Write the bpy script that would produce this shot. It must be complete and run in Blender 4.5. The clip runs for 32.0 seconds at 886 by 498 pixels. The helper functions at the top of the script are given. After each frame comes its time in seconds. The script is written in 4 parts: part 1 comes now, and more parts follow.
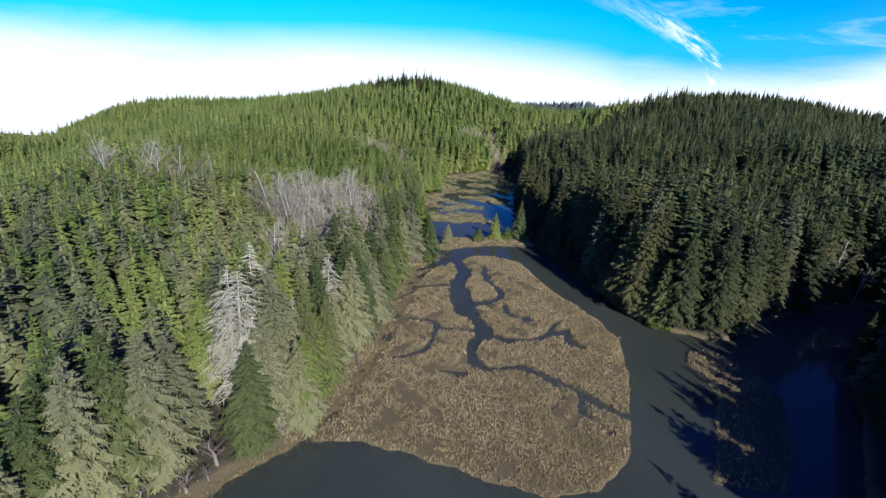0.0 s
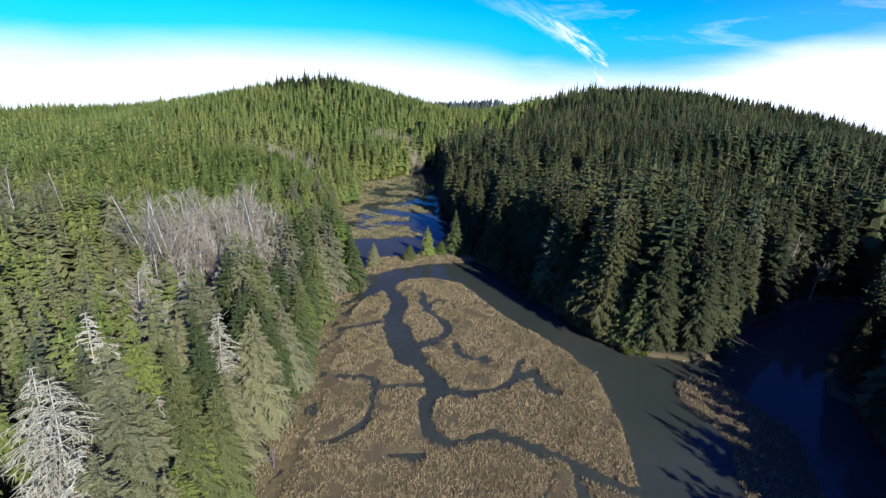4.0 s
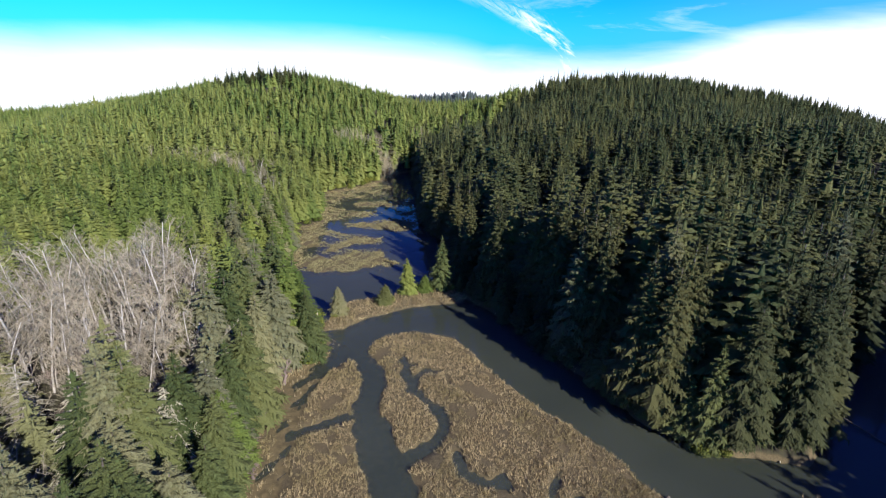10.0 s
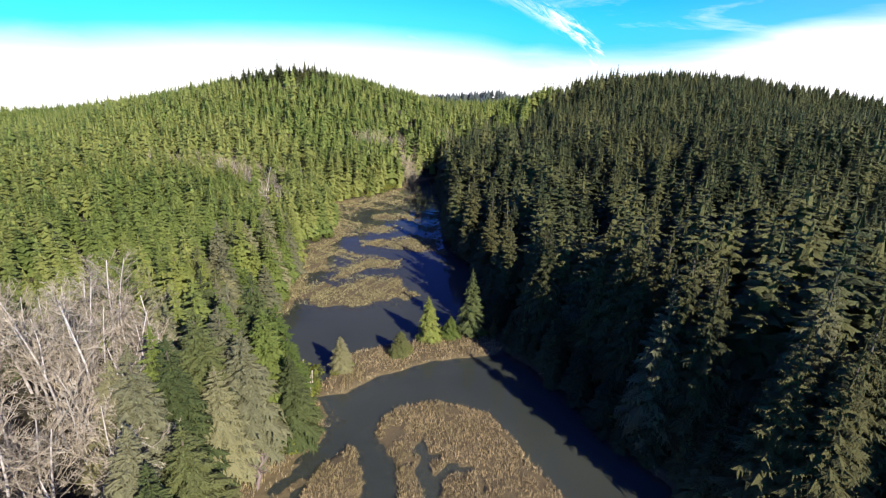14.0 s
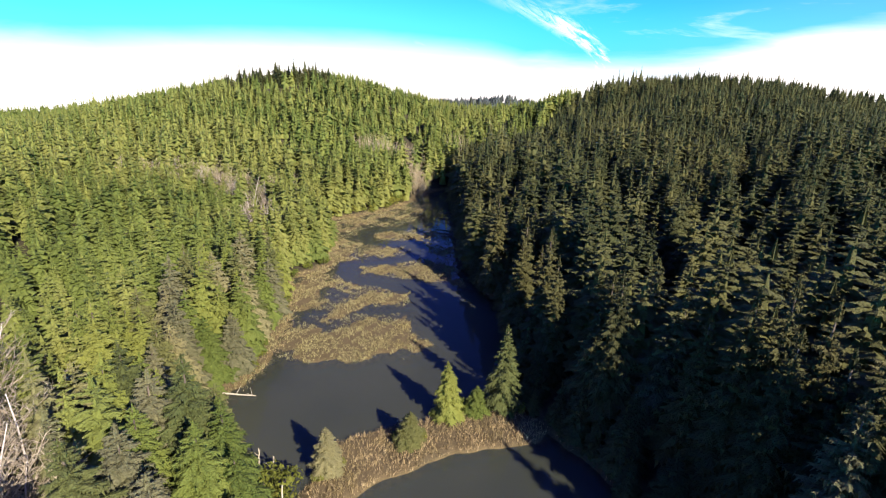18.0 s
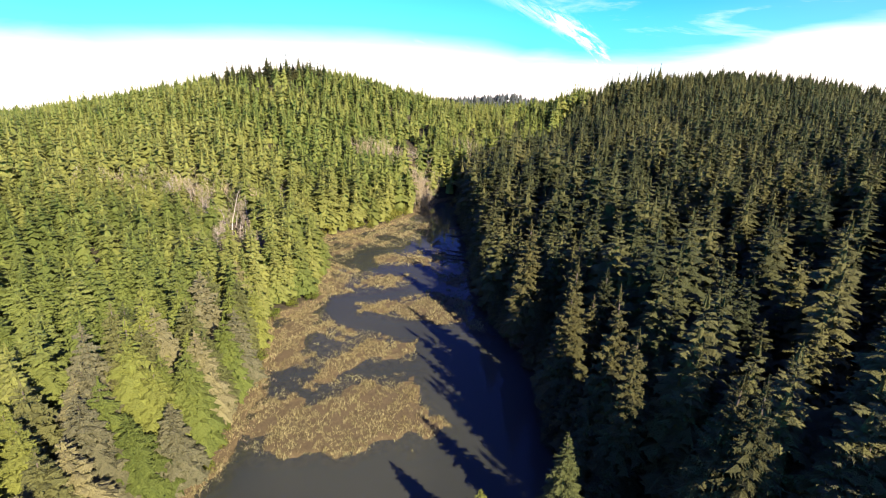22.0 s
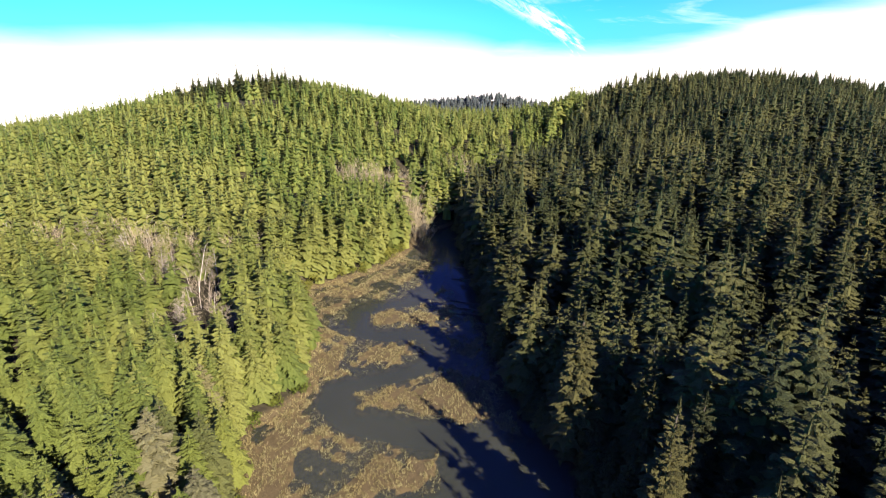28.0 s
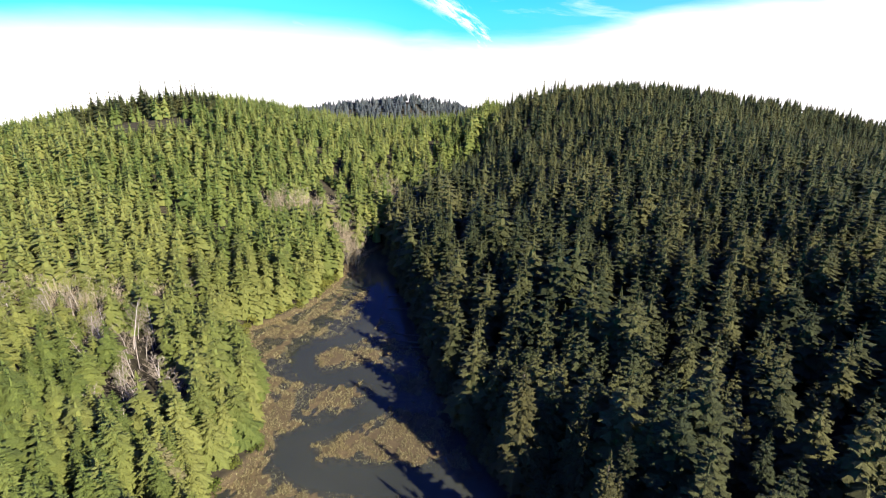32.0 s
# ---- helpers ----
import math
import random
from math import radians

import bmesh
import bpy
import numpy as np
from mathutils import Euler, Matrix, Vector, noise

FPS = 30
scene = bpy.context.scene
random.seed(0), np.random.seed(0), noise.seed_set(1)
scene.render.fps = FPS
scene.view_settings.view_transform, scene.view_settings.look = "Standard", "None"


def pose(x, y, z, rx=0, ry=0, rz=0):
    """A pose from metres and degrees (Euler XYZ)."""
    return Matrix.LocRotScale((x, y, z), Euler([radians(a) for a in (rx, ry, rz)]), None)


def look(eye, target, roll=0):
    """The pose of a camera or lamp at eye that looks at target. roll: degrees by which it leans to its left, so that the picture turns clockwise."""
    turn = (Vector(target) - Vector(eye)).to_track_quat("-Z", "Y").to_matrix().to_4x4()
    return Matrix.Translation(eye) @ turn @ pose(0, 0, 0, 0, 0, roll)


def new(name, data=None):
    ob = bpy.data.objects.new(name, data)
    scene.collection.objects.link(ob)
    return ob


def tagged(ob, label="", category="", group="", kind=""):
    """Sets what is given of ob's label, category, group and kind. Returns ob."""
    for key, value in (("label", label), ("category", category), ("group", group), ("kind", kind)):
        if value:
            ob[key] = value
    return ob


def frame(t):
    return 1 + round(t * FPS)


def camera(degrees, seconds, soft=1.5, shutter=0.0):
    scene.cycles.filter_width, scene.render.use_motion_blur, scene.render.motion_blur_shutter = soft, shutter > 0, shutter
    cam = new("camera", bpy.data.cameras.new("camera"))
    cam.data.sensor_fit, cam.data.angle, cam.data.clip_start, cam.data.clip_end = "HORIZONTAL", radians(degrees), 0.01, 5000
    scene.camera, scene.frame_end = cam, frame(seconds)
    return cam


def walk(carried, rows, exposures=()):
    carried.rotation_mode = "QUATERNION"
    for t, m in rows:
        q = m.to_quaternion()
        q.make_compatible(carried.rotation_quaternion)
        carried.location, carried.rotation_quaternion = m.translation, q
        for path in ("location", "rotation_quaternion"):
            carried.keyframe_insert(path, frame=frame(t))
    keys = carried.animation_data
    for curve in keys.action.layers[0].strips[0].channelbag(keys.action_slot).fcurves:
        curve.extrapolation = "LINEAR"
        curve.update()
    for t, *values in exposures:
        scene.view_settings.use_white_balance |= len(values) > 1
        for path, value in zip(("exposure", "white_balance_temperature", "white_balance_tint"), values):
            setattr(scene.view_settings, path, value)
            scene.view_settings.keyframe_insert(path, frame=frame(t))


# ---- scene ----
cam = camera(82.0, 32.0, soft=1.2)
# seconds, x, y, z, pitch, lean to the left, heading
PATH = [
    (0.0, -0.00, -17.08, 49.18, -18.74, 4.00, 0.00),
    (0.5, -0.30, -14.46, 49.17, -18.68, 3.80, -0.07),
    (1.0, -0.43, -11.88, 49.12, -18.80, 3.64, 0.75),
    (1.5, -0.63, -9.36, 49.10, -18.82, 3.52, 0.83),
    (2.0, -0.89, -6.95, 48.94, -18.85, 3.31, 0.41),
    (2.5, -1.22, -4.37, 48.74, -18.70, 3.08, 0.40),
    (3.0, -1.74, -1.03, 48.17, -18.61, 3.13, -1.98),
    (3.5, -2.35, 2.70, 47.23, -18.21, 2.83, -7.49),
    (4.0, -2.76, 5.99, 46.56, -17.98, 2.89, -9.90),
    (4.5, -2.93, 8.96, 46.14, -17.86, 2.76, -12.30),
    (6.5, -1.88, 20.12, 45.28, -17.96, 1.99, -12.77),
    (7.0, -1.60, 22.73, 45.32, -18.05, 1.95, -12.79),
    (7.5, -1.24, 25.19, 45.49, -18.13, 1.87, -12.69),
    (8.0, -0.88, 27.61, 45.70, -18.24, 1.84, -12.66),
    (8.5, -0.61, 30.09, 46.01, -18.39, 1.79, -13.03),
    (9.0, -0.32, 32.52, 46.25, -18.54, 1.76, -12.92),
    (9.5, 0.04, 34.92, 46.46, -18.64, 1.80, -12.64),
    (10.0, 0.38, 37.52, 46.55, -18.71, 1.69, -12.96),
    (10.5, 0.87, 40.27, 46.58, -18.76, 1.97, -12.12),
    (11.0, 1.28, 43.14, 46.55, -18.82, 1.89, -12.69),
    (11.5, 1.76, 46.05, 46.43, -18.86, 1.87, -12.61),
    (12.0, 2.17, 48.97, 46.31, -18.94, 1.84, -12.73),
    (12.5, 2.67, 51.83, 46.12, -18.87, 1.92, -12.78),
    (13.0, 3.22, 54.66, 45.93, -18.92, 1.67, -11.65),
    (13.5, 3.74, 57.57, 45.68, -18.83, 1.72, -10.17),
    (14.0, 4.17, 60.65, 45.50, -18.83, 1.68, -10.08),
    (14.5, 4.47, 63.73, 45.20, -18.79, 1.73, -9.74),
    (16.5, 5.12, 75.74, 43.80, -18.33, 2.05, -9.69),
    (17.0, 5.24, 78.68, 43.54, -18.34, 1.96, -9.39),
    (17.5, 5.32, 81.62, 43.35, -18.28, 1.94, -9.73),
    (18.0, 5.50, 84.48, 43.22, -18.26, 1.96, -9.52),
    (18.5, 5.76, 87.46, 43.11, -18.27, 1.86, -9.59),
    (19.0, 5.77, 90.24, 42.97, -18.22, 1.84, -9.78),
    (19.5, 5.81, 93.01, 42.93, -18.25, 1.81, -9.66),
    (20.0, 5.87, 95.77, 43.00, -18.27, 1.86, -9.34),
    (20.5, 5.94, 98.48, 42.99, -18.20, 1.86, -9.39),
    (21.0, 6.06, 101.19, 42.91, -18.20, 1.82, -9.91),
    (21.5, 6.21, 103.80, 42.98, -18.36, 1.87, -9.24),
    (22.0, 6.37, 106.82, 42.86, -18.44, 1.90, -9.51),
    (22.5, 6.44, 109.66, 42.82, -18.51, 1.97, -9.97),
    (23.0, 6.41, 112.44, 42.73, -18.62, 2.06, -10.61),
    (23.5, 6.51, 115.16, 42.53, -18.62, 2.12, -11.12),
    (24.0, 6.88, 117.79, 42.37, -18.67, 2.11, -10.20),
    (24.5, 7.19, 120.46, 42.25, -18.58, 1.99, -10.73),
    (25.0, 7.40, 122.75, 42.41, -18.23, 2.06, -9.27),
    (25.5, 7.33, 124.60, 43.17, -18.78, 2.02, -9.38),
    (27.5, 5.19, 129.06, 47.64, -18.89, 0.89, -11.27),
    (28.0, 4.60, 129.40, 48.93, -18.99, 0.54, -11.56),
    (28.5, 3.99, 129.43, 50.25, -19.05, 0.35, -12.26),
    (29.0, 3.39, 129.30, 51.74, -19.17, 0.30, -12.54),
    (29.5, 2.87, 129.12, 53.33, -19.29, 0.30, -12.86),
    (30.0, 2.51, 128.97, 54.91, -19.44, 0.29, -12.94),
    (30.5, 2.22, 128.75, 56.35, -19.69, 0.20, -13.08),
    (31.0, 1.72, 128.61, 57.82, -19.89, 0.16, -15.89),
    (31.5, 0.96, 128.47, 59.26, -19.87, 0.59, -18.60),
    (32.0, -0.00, 128.44, 60.60, -19.94, 0.86, -21.27),
]
EXPOSURES = [(0.0, 0.34, 5650, 11), (4.0, 0.41, 5700, 11), (9.0, 0.53, 5950, 12), (13.0, 0.70, 6250, 15), (17.0, 0.90, 6850, 17), (20.0, 1.05, 7250, 19), (25.0, 1.14, 7600, 21), (28.0, 1.02, 7250, 18), (32.0, 0.94, 6700, 17)]
walk(cam, [(t, pose(x, y, z, 90 + pitch, 0, heading) @ pose(0, 0, 0, 0, 0, lean)) for t, x, y, z, pitch, lean, heading in PATH],
     exposures=EXPOSURES)

# ---- light ----
SUN_TO = Vector((0.39, -0.79, 0.48)).normalized()
sun_data = bpy.data.lights.new("sun", "SUN")
sun_data.energy, sun_data.angle, sun_data.color = 5.0, radians(0.53), (1.0, 0.93, 0.82)
sun = new("sun", sun_data)
sun.matrix_world = look((0, 0, 300), Vector((0, 0, 300)) - SUN_TO)

world = bpy.data.worlds.new("world")
scene.world = world
world.use_nodes = True


class Tree:
    """A short hand for building node trees."""

    def __init__(self, nt):
        self.nt = nt
        nt.nodes.clear()

    def add(self, kind, **inputs):
        n = self.nt.nodes.new(kind)
        for key, value in inputs.items():
            if key in ("operation", "data_type", "blend_type", "noise_dimensions", "sky_type", "sun_disc", "sun_elevation",
                       "sun_rotation", "air_density", "dust_density", "ozone_density", "feature", "interpolation_type",
                       "attribute_name", "distance", "altitude", "clamp"):
                setattr(n, key, value)
        return n

    def join(self, a, b):
        self.nt.links.new(a, b)

    def put(self, socket, value):
        if isinstance(value, bpy.types.NodeSocket):
            self.join(value, socket)
        else:
            socket.default_value = value

    def math(self, op, a, b=0.0, c=None, clamp=False):
        n = self.nt.nodes.new("ShaderNodeMath")
        n.operation, n.use_clamp = op, clamp
        self.put(n.inputs[0], a), self.put(n.inputs[1], b)
        if c is not None:
            self.put(n.inputs[2], c)
        return n.outputs[0]

    def ramp(self, x, lo, hi, a=0.0, b=1.0):
        n = self.nt.nodes.new("ShaderNodeMapRange")
        n.interpolation_type = "SMOOTHSTEP"
        for i, v in enumerate((x, lo, hi, a, b)):
            self.put(n.inputs[i], v)
        return n.outputs[0]

    def mix(self, f, a, b, kind="MIX"):
        n = self.nt.nodes.new("ShaderNodeMix")
        n.data_type, n.blend_type = "RGBA", kind
        self.put(n.inputs[0], f), self.put(n.inputs[6], a), self.put(n.inputs[7], b)
        return n.outputs[2]

    def noise(self, scale, detail=3.0, rough=0.55, vector=None, distort=0.0):
        n = self.nt.nodes.new("ShaderNodeTexNoise")
        n.inputs["Scale"].default_value, n.inputs["Detail"].default_value = scale, detail
        n.inputs["Roughness"].default_value, n.inputs["Distortion"].default_value = rough, distort
        if vector is not None:
            self.join(vector, n.inputs["Vector"])
        return n.outputs["Fac"]


def sky():
    t = Tree(world.node_tree)
    out, back = t.add("ShaderNodeOutputWorld"), t.add("ShaderNodeBackground")
    nish = t.add("ShaderNodeTexSky", sky_type="NISHITA", sun_disc=False, sun_elevation=math.asin(SUN_TO.z),
                 sun_rotation=math.atan2(SUN_TO.x, SUN_TO.y), altitude=100.0)
    way = t.add("ShaderNodeTexCoord").outputs["Generated"]
    xyz = t.add("ShaderNodeSeparateXYZ")
    t.join(way, xyz.inputs[0])
    x, y, z = xyz.outputs
    lifted = t.add("ShaderNodeCombineXYZ")
    t.join(x, lifted.inputs[0]), t.join(y, lifted.inputs[1]), t.join(t.math("MAXIMUM", z, 0.07), lifted.inputs[2])
    t.join(lifted.outputs[0], nish.inputs["Vector"])
    flat = t.math("SQRT", t.math("ADD", t.math("MULTIPLY", x, x), t.math("MULTIPLY", y, y)))
    high = t.math("DIVIDE", z, t.math("MAXIMUM", flat, 0.01))          # tangent of the elevation
    side = t.math("ARCTAN2", x, y)                                     # bearing, clockwise from +y
    squash = t.add("ShaderNodeCombineXYZ")
    t.put(squash.inputs[0], t.math("MULTIPLY", side, 2.2)), t.put(squash.inputs[1], t.math("MULTIPLY", high, 11.0))
    veil = t.noise(1.6, 6.0, 0.6, squash.outputs[0], 0.4)
    # the bright bank of cloud along the horizon, arched, with a second one rising towards the east
    arch = t.math("ADD", side, 0.03)
    top = t.math("SUBTRACT", 0.022, t.math("MULTIPLY", t.math("MULTIPLY", arch, arch), 0.15))
    top = t.math("SUBTRACT", top, t.ramp(side, 0.22, 0.42, 0.0, 0.022))
    top = t.math("SUBTRACT", top, t.ramp(side, -0.42, -0.74, 0.0, 0.045))
    rise = t.math("ADD", t.ramp(side, 0.44, 0.86, 0.0, 0.088), t.math("MULTIPLY", t.math("SUBTRACT", veil, 0.5), 0.05))
    top = t.math("MAXIMUM", t.math("ADD", top, t.math("MULTIPLY", t.math("SUBTRACT", veil, 0.5), 0.02)), t.math("ADD", -0.002, rise))
    top = t.math("SUBTRACT", top, t.ramp(t.math("ABSOLUTE", side), 1.1, 1.7, 0.0, 0.12))      # behind, out of view, the bank is cleared to weaken its fill light
    soft = t.ramp(side, 0.45, 0.7, 0.075, 0.040)
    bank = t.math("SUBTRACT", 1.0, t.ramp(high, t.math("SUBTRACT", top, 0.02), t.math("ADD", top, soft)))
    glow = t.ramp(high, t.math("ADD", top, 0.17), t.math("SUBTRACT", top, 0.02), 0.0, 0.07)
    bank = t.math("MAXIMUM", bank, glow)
    # one feathery wisp that leans to the west as it climbs, and a faint thin streak
    climb = t.math("MAXIMUM", t.math("SUBTRACT", high, 0.060), 0.0)
    spin = t.add("ShaderNodeCombineXYZ")
    t.put(spin.inputs[0], t.math("MULTIPLY", t.math("ADD", side, t.math("MULTIPLY", high, 1.7)), 24.0))
    t.put(spin.inputs[1], t.math("MULTIPLY", t.math("SUBTRACT", high, t.math("MULTIPLY", side, 0.5)), 11.0))
    fine = t.noise(1.5, 8.0, 0.68, spin.outputs[0], 1.2)
    sway = t.math("MULTIPLY", t.math("SINE", t.math("MULTIPLY", high, 75.0)), 0.008)
    bend = t.math("ADD", t.math("SUBTRACT", 0.432, t.math("MULTIPLY", climb, 1.9)), t.math("ADD", sway, t.math("MULTIPLY", t.math("SUBTRACT", fine, 0.5), 0.05)))
    off = t.math("ABSOLUTE", t.math("SUBTRACT", side, bend))
    wide = t.math("ADD", 0.026, t.math("MULTIPLY", climb, 0.75))
    wisp = t.math("MULTIPLY", t.ramp(off, wide, 0.0), t.ramp(fine, 0.34, 0.66))
    wisp = t.math("MULTIPLY", wisp, t.ramp(high, 0.165, 0.070, 0.0, 1.15))
    line = t.math("ABSOLUTE", t.math("SUBTRACT", high, t.math("SUBTRACT", 0.071, t.math("MULTIPLY", side, 0.082))))
    line = t.math("MULTIPLY", t.ramp(line, 0.014, 0.0, 0.0, 0.34), t.math("MULTIPLY", t.ramp(side, -0.02, 0.12), t.ramp(side, 0.36, 0.22)))
    wisp = t.math("MAXIMUM", wisp, t.math("MULTIPLY", line, t.ramp(fine, 0.2, 0.7)))
    streak = t.math("MULTIPLY", t.ramp(veil, 0.52, 0.75), t.ramp(high, 0.30, 0.06, 0.0, 0.55))
    streak = t.math("MULTIPLY", streak, t.ramp(side, -0.1, 0.3, 0.15, 1.0))
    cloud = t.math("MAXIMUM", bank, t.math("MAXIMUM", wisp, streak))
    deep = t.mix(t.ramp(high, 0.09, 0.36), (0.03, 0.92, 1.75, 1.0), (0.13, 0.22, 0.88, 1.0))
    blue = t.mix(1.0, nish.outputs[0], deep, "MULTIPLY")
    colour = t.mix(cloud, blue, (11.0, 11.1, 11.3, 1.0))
    t.join(colour, back.inputs[0])
    back.inputs[1].default_value = 0.085
    t.join(back.outputs[0], out.inputs[0])


sky()


# ---- materials ----
def material(name):
    m = bpy.data.materials.new(name)
    m.use_nodes = True
    t = Tree(m.node_tree)
    out, bsdf = t.add("ShaderNodeOutputMaterial"), t.add("ShaderNodeBsdfPrincipled")
    t.join(bsdf.outputs[0], out.inputs[0])
    return m, t, bsdf, out


def place_of(t):
    return t.add("ShaderNodeNewGeometry").outputs["Position"]


def bump(t, bsdf, height, strength, distance):
    n = t.add("ShaderNodeBump")
    n.inputs["Strength"].default_value, n.inputs["Distance"].default_value = strength, distance
    t.join(height, n.inputs["Height"])
    t.join(n.outputs[0], bsdf.inputs["Normal"])


def foliage(name, dark, light, warm, stand):
    """Needles: a tint for each tree, a patch tint over the slope and one for each spray."""
    m, t, bsdf, out = material(name)
    if stand:
        own = t.add("ShaderNodeAttribute", attribute_name="tint").outputs["Fac"]
    else:
        own = t.add("ShaderNodeObjectInfo").outputs["Random"]
    spray = t.add("ShaderNodeNewGeometry").outputs["Random Per Island"]
    slope = t.noise(0.025, 2.0, 0.5, place_of(t))
    fine = t.noise(5.0, 4.0, 0.72, place_of(t))
    f = t.math("ADD", t.math("MULTIPLY", own, 0.50), t.math("MULTIPLY", spray, 0.30))
    f = t.math("ADD", f, t.math("MULTIPLY", t.math("SUBTRACT", fine, 0.34), 0.85), clamp=True)
    c = t.mix(f, (*dark, 1), (*light, 1))
    c = t.mix(t.ramp(t.math("ADD", slope, t.math("MULTIPLY", own, 0.3)), 0.50, 0.85, 0.0, 0.75), c, (*warm, 1))
    t.join(c, bsdf.inputs["Base Color"])
    bsdf.inputs["Roughness"].default_value = 0.72
    bsdf.inputs["Specular IOR Level"].default_value = 0.25
    thin, both = t.add("ShaderNodeBsdfTranslucent"), t.add("ShaderNodeMixShader")
    t.join(c, thin.inputs[0])
    both.inputs[0].default_value = 0.10
    bump(t, bsdf, t.noise(6.0, 3.0, 0.65, place_of(t)), 1.0, 0.26)
    t.join(bsdf.outputs[0], both.inputs[1]), t.join(thin.outputs[0], both.inputs[2]), t.join(both.outputs[0], out.inputs[0])
    return m


# Near eastern firs: green darkened further to stand in for the bank's shade.
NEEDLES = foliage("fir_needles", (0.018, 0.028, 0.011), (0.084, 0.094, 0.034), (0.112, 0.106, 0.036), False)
# Firs of the eastern slope: dark green, with its shade partly in the colour.
NEEDLES_STAND = foliage("stand_fir_needles_with_shade", (0.020, 0.033, 0.013), (0.108, 0.126, 0.044), (0.148, 0.148, 0.050), True)
# Western needles: own yellow-green, lightened to carry part of the slope's sun.
LIT_STAND = foliage("western_needles_with_sun_in_colour", (0.084, 0.124, 0.026), (0.228, 0.288, 0.066), (0.276, 0.293, 0.077), True)
# Blue-grey set into the ridge's needles to stand in for distance haze.
HAZE_STAND = foliage("far_ridge_needles_tinted_as_haze", (0.085, 0.105, 0.105), (0.130, 0.155, 0.150), (0.135, 0.155, 0.135), True)
SPRUCE_STAND = foliage("spruce_needles_of_the_stand", (0.076, 0.090, 0.042), (0.240, 0.255, 0.124), (0.262, 0.255, 0.096), True)
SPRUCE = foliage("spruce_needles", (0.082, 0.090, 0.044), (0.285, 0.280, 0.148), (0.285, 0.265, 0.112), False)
# A copy of the spruce needles darkened for the shaded eastern bank.
SHADED_SPRUCE = foliage("spruce_needles_with_shade", (0.036, 0.048, 0.024), (0.150, 0.162, 0.088), (0.165, 0.158, 0.068), False)
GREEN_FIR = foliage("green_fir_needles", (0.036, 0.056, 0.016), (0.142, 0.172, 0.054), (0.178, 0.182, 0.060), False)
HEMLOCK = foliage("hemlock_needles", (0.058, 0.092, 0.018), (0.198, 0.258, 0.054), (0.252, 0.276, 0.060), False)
LEAVES = foliage("evergreen_shrub_leaves", (0.075, 0.115, 0.016), (0.180, 0.215, 0.035), (0.22, 0.22, 0.04), False)


def woody(name, dark, light, scale=2.0):
    m, t, bsdf, out = material(name)
    p = place_of(t)
    own = t.add("ShaderNodeObjectInfo").outputs["Random"]
    f = t.math("ADD", t.math("MULTIPLY", t.noise(scale, 5.0, 0.65, p), 0.8), t.math("MULTIPLY", own, 0.2))
    f = t.math("ADD", f, t.math("MULTIPLY", t.add("ShaderNodeNewGeometry").outputs["Random Per Island"], 0.15))
    t.join(t.mix(t.ramp(f, 0.3, 0.8), (*dark, 1), (*light, 1)), bsdf.inputs["Base Color"])
    bsdf.inputs["Roughness"].default_value = 0.88
    bump(t, bsdf, t.noise(scale * 6, 4.0, 0.7, p), 0.5, 0.03)
    return m


BARK = woody("fir_bark", (0.045, 0.034, 0.026), (0.16, 0.13, 0.10))
ALDER = woody("alder_bark", (0.30, 0.27, 0.23), (0.62, 0.58, 0.52))
ALDER_TWIG = woody("alder_twigs", (0.18, 0.152, 0.105), (0.46, 0.40, 0.29))
SILVER = woody("weathered_silver_wood", (0.28, 0.25, 0.17), (0.54, 0.50, 0.37))
THICKET = woody("alder_thicket_twigs", (0.24, 0.20, 0.12), (0.50, 0.435, 0.285))
TWIG = woody("purple_brown_twigs", (0.10, 0.075, 0.065), (0.24, 0.18, 0.15))


def ground_material():
    m, t, bsdf, out = material("marsh_and_forest_floor")
    p = place_of(t)
    xyz = t.add("ShaderNodeSeparateXYZ")
    t.join(p, xyz.inputs[0])
    z = xyz.outputs[2]
    big, mid, fine = t.noise(0.12, 3.0, 0.55, p), t.noise(0.8, 4.0, 0.6, p), t.noise(6.0, 4.0, 0.7, p)
    mud = t.mix(t.ramp(mid, 0.3, 0.7), (0.094, 0.072, 0.031, 1), (0.200, 0.150, 0.064, 1))
    sedge = t.mix(t.ramp(fine, 0.3, 0.7), (0.048, 0.037, 0.018, 1), (0.165, 0.130, 0.064, 1))
    sedge = t.mix(t.ramp(big, 0.35, 0.65, 0.0, 0.5), sedge, (0.15, 0.11, 0.050, 1))
    floor = t.mix(t.ramp(mid, 0.3, 0.7), (0.026, 0.022, 0.013, 1), (0.065, 0.058, 0.026, 1))
    wob = t.math("ADD", z, t.math("MULTIPLY", t.math("SUBTRACT", mid, 0.5), 0.22))
    c = t.mix(t.ramp(wob, 0.0, 0.16), mud, sedge)
    c = t.mix(t.ramp(wob, 0.5, 0.95), c, floor)
    c = t.mix(t.ramp(wob, -0.15, -0.9), c, (0.118, 0.136, 0.092, 1))
    t.join(c, bsdf.inputs["Base Color"])
    bsdf.inputs["Roughness"].default_value = 0.92
    bump(t, bsdf, t.math("ADD", mid, t.math("MULTIPLY", fine, 0.5)), 0.7, 0.15)
    return m


GROUND = ground_material()


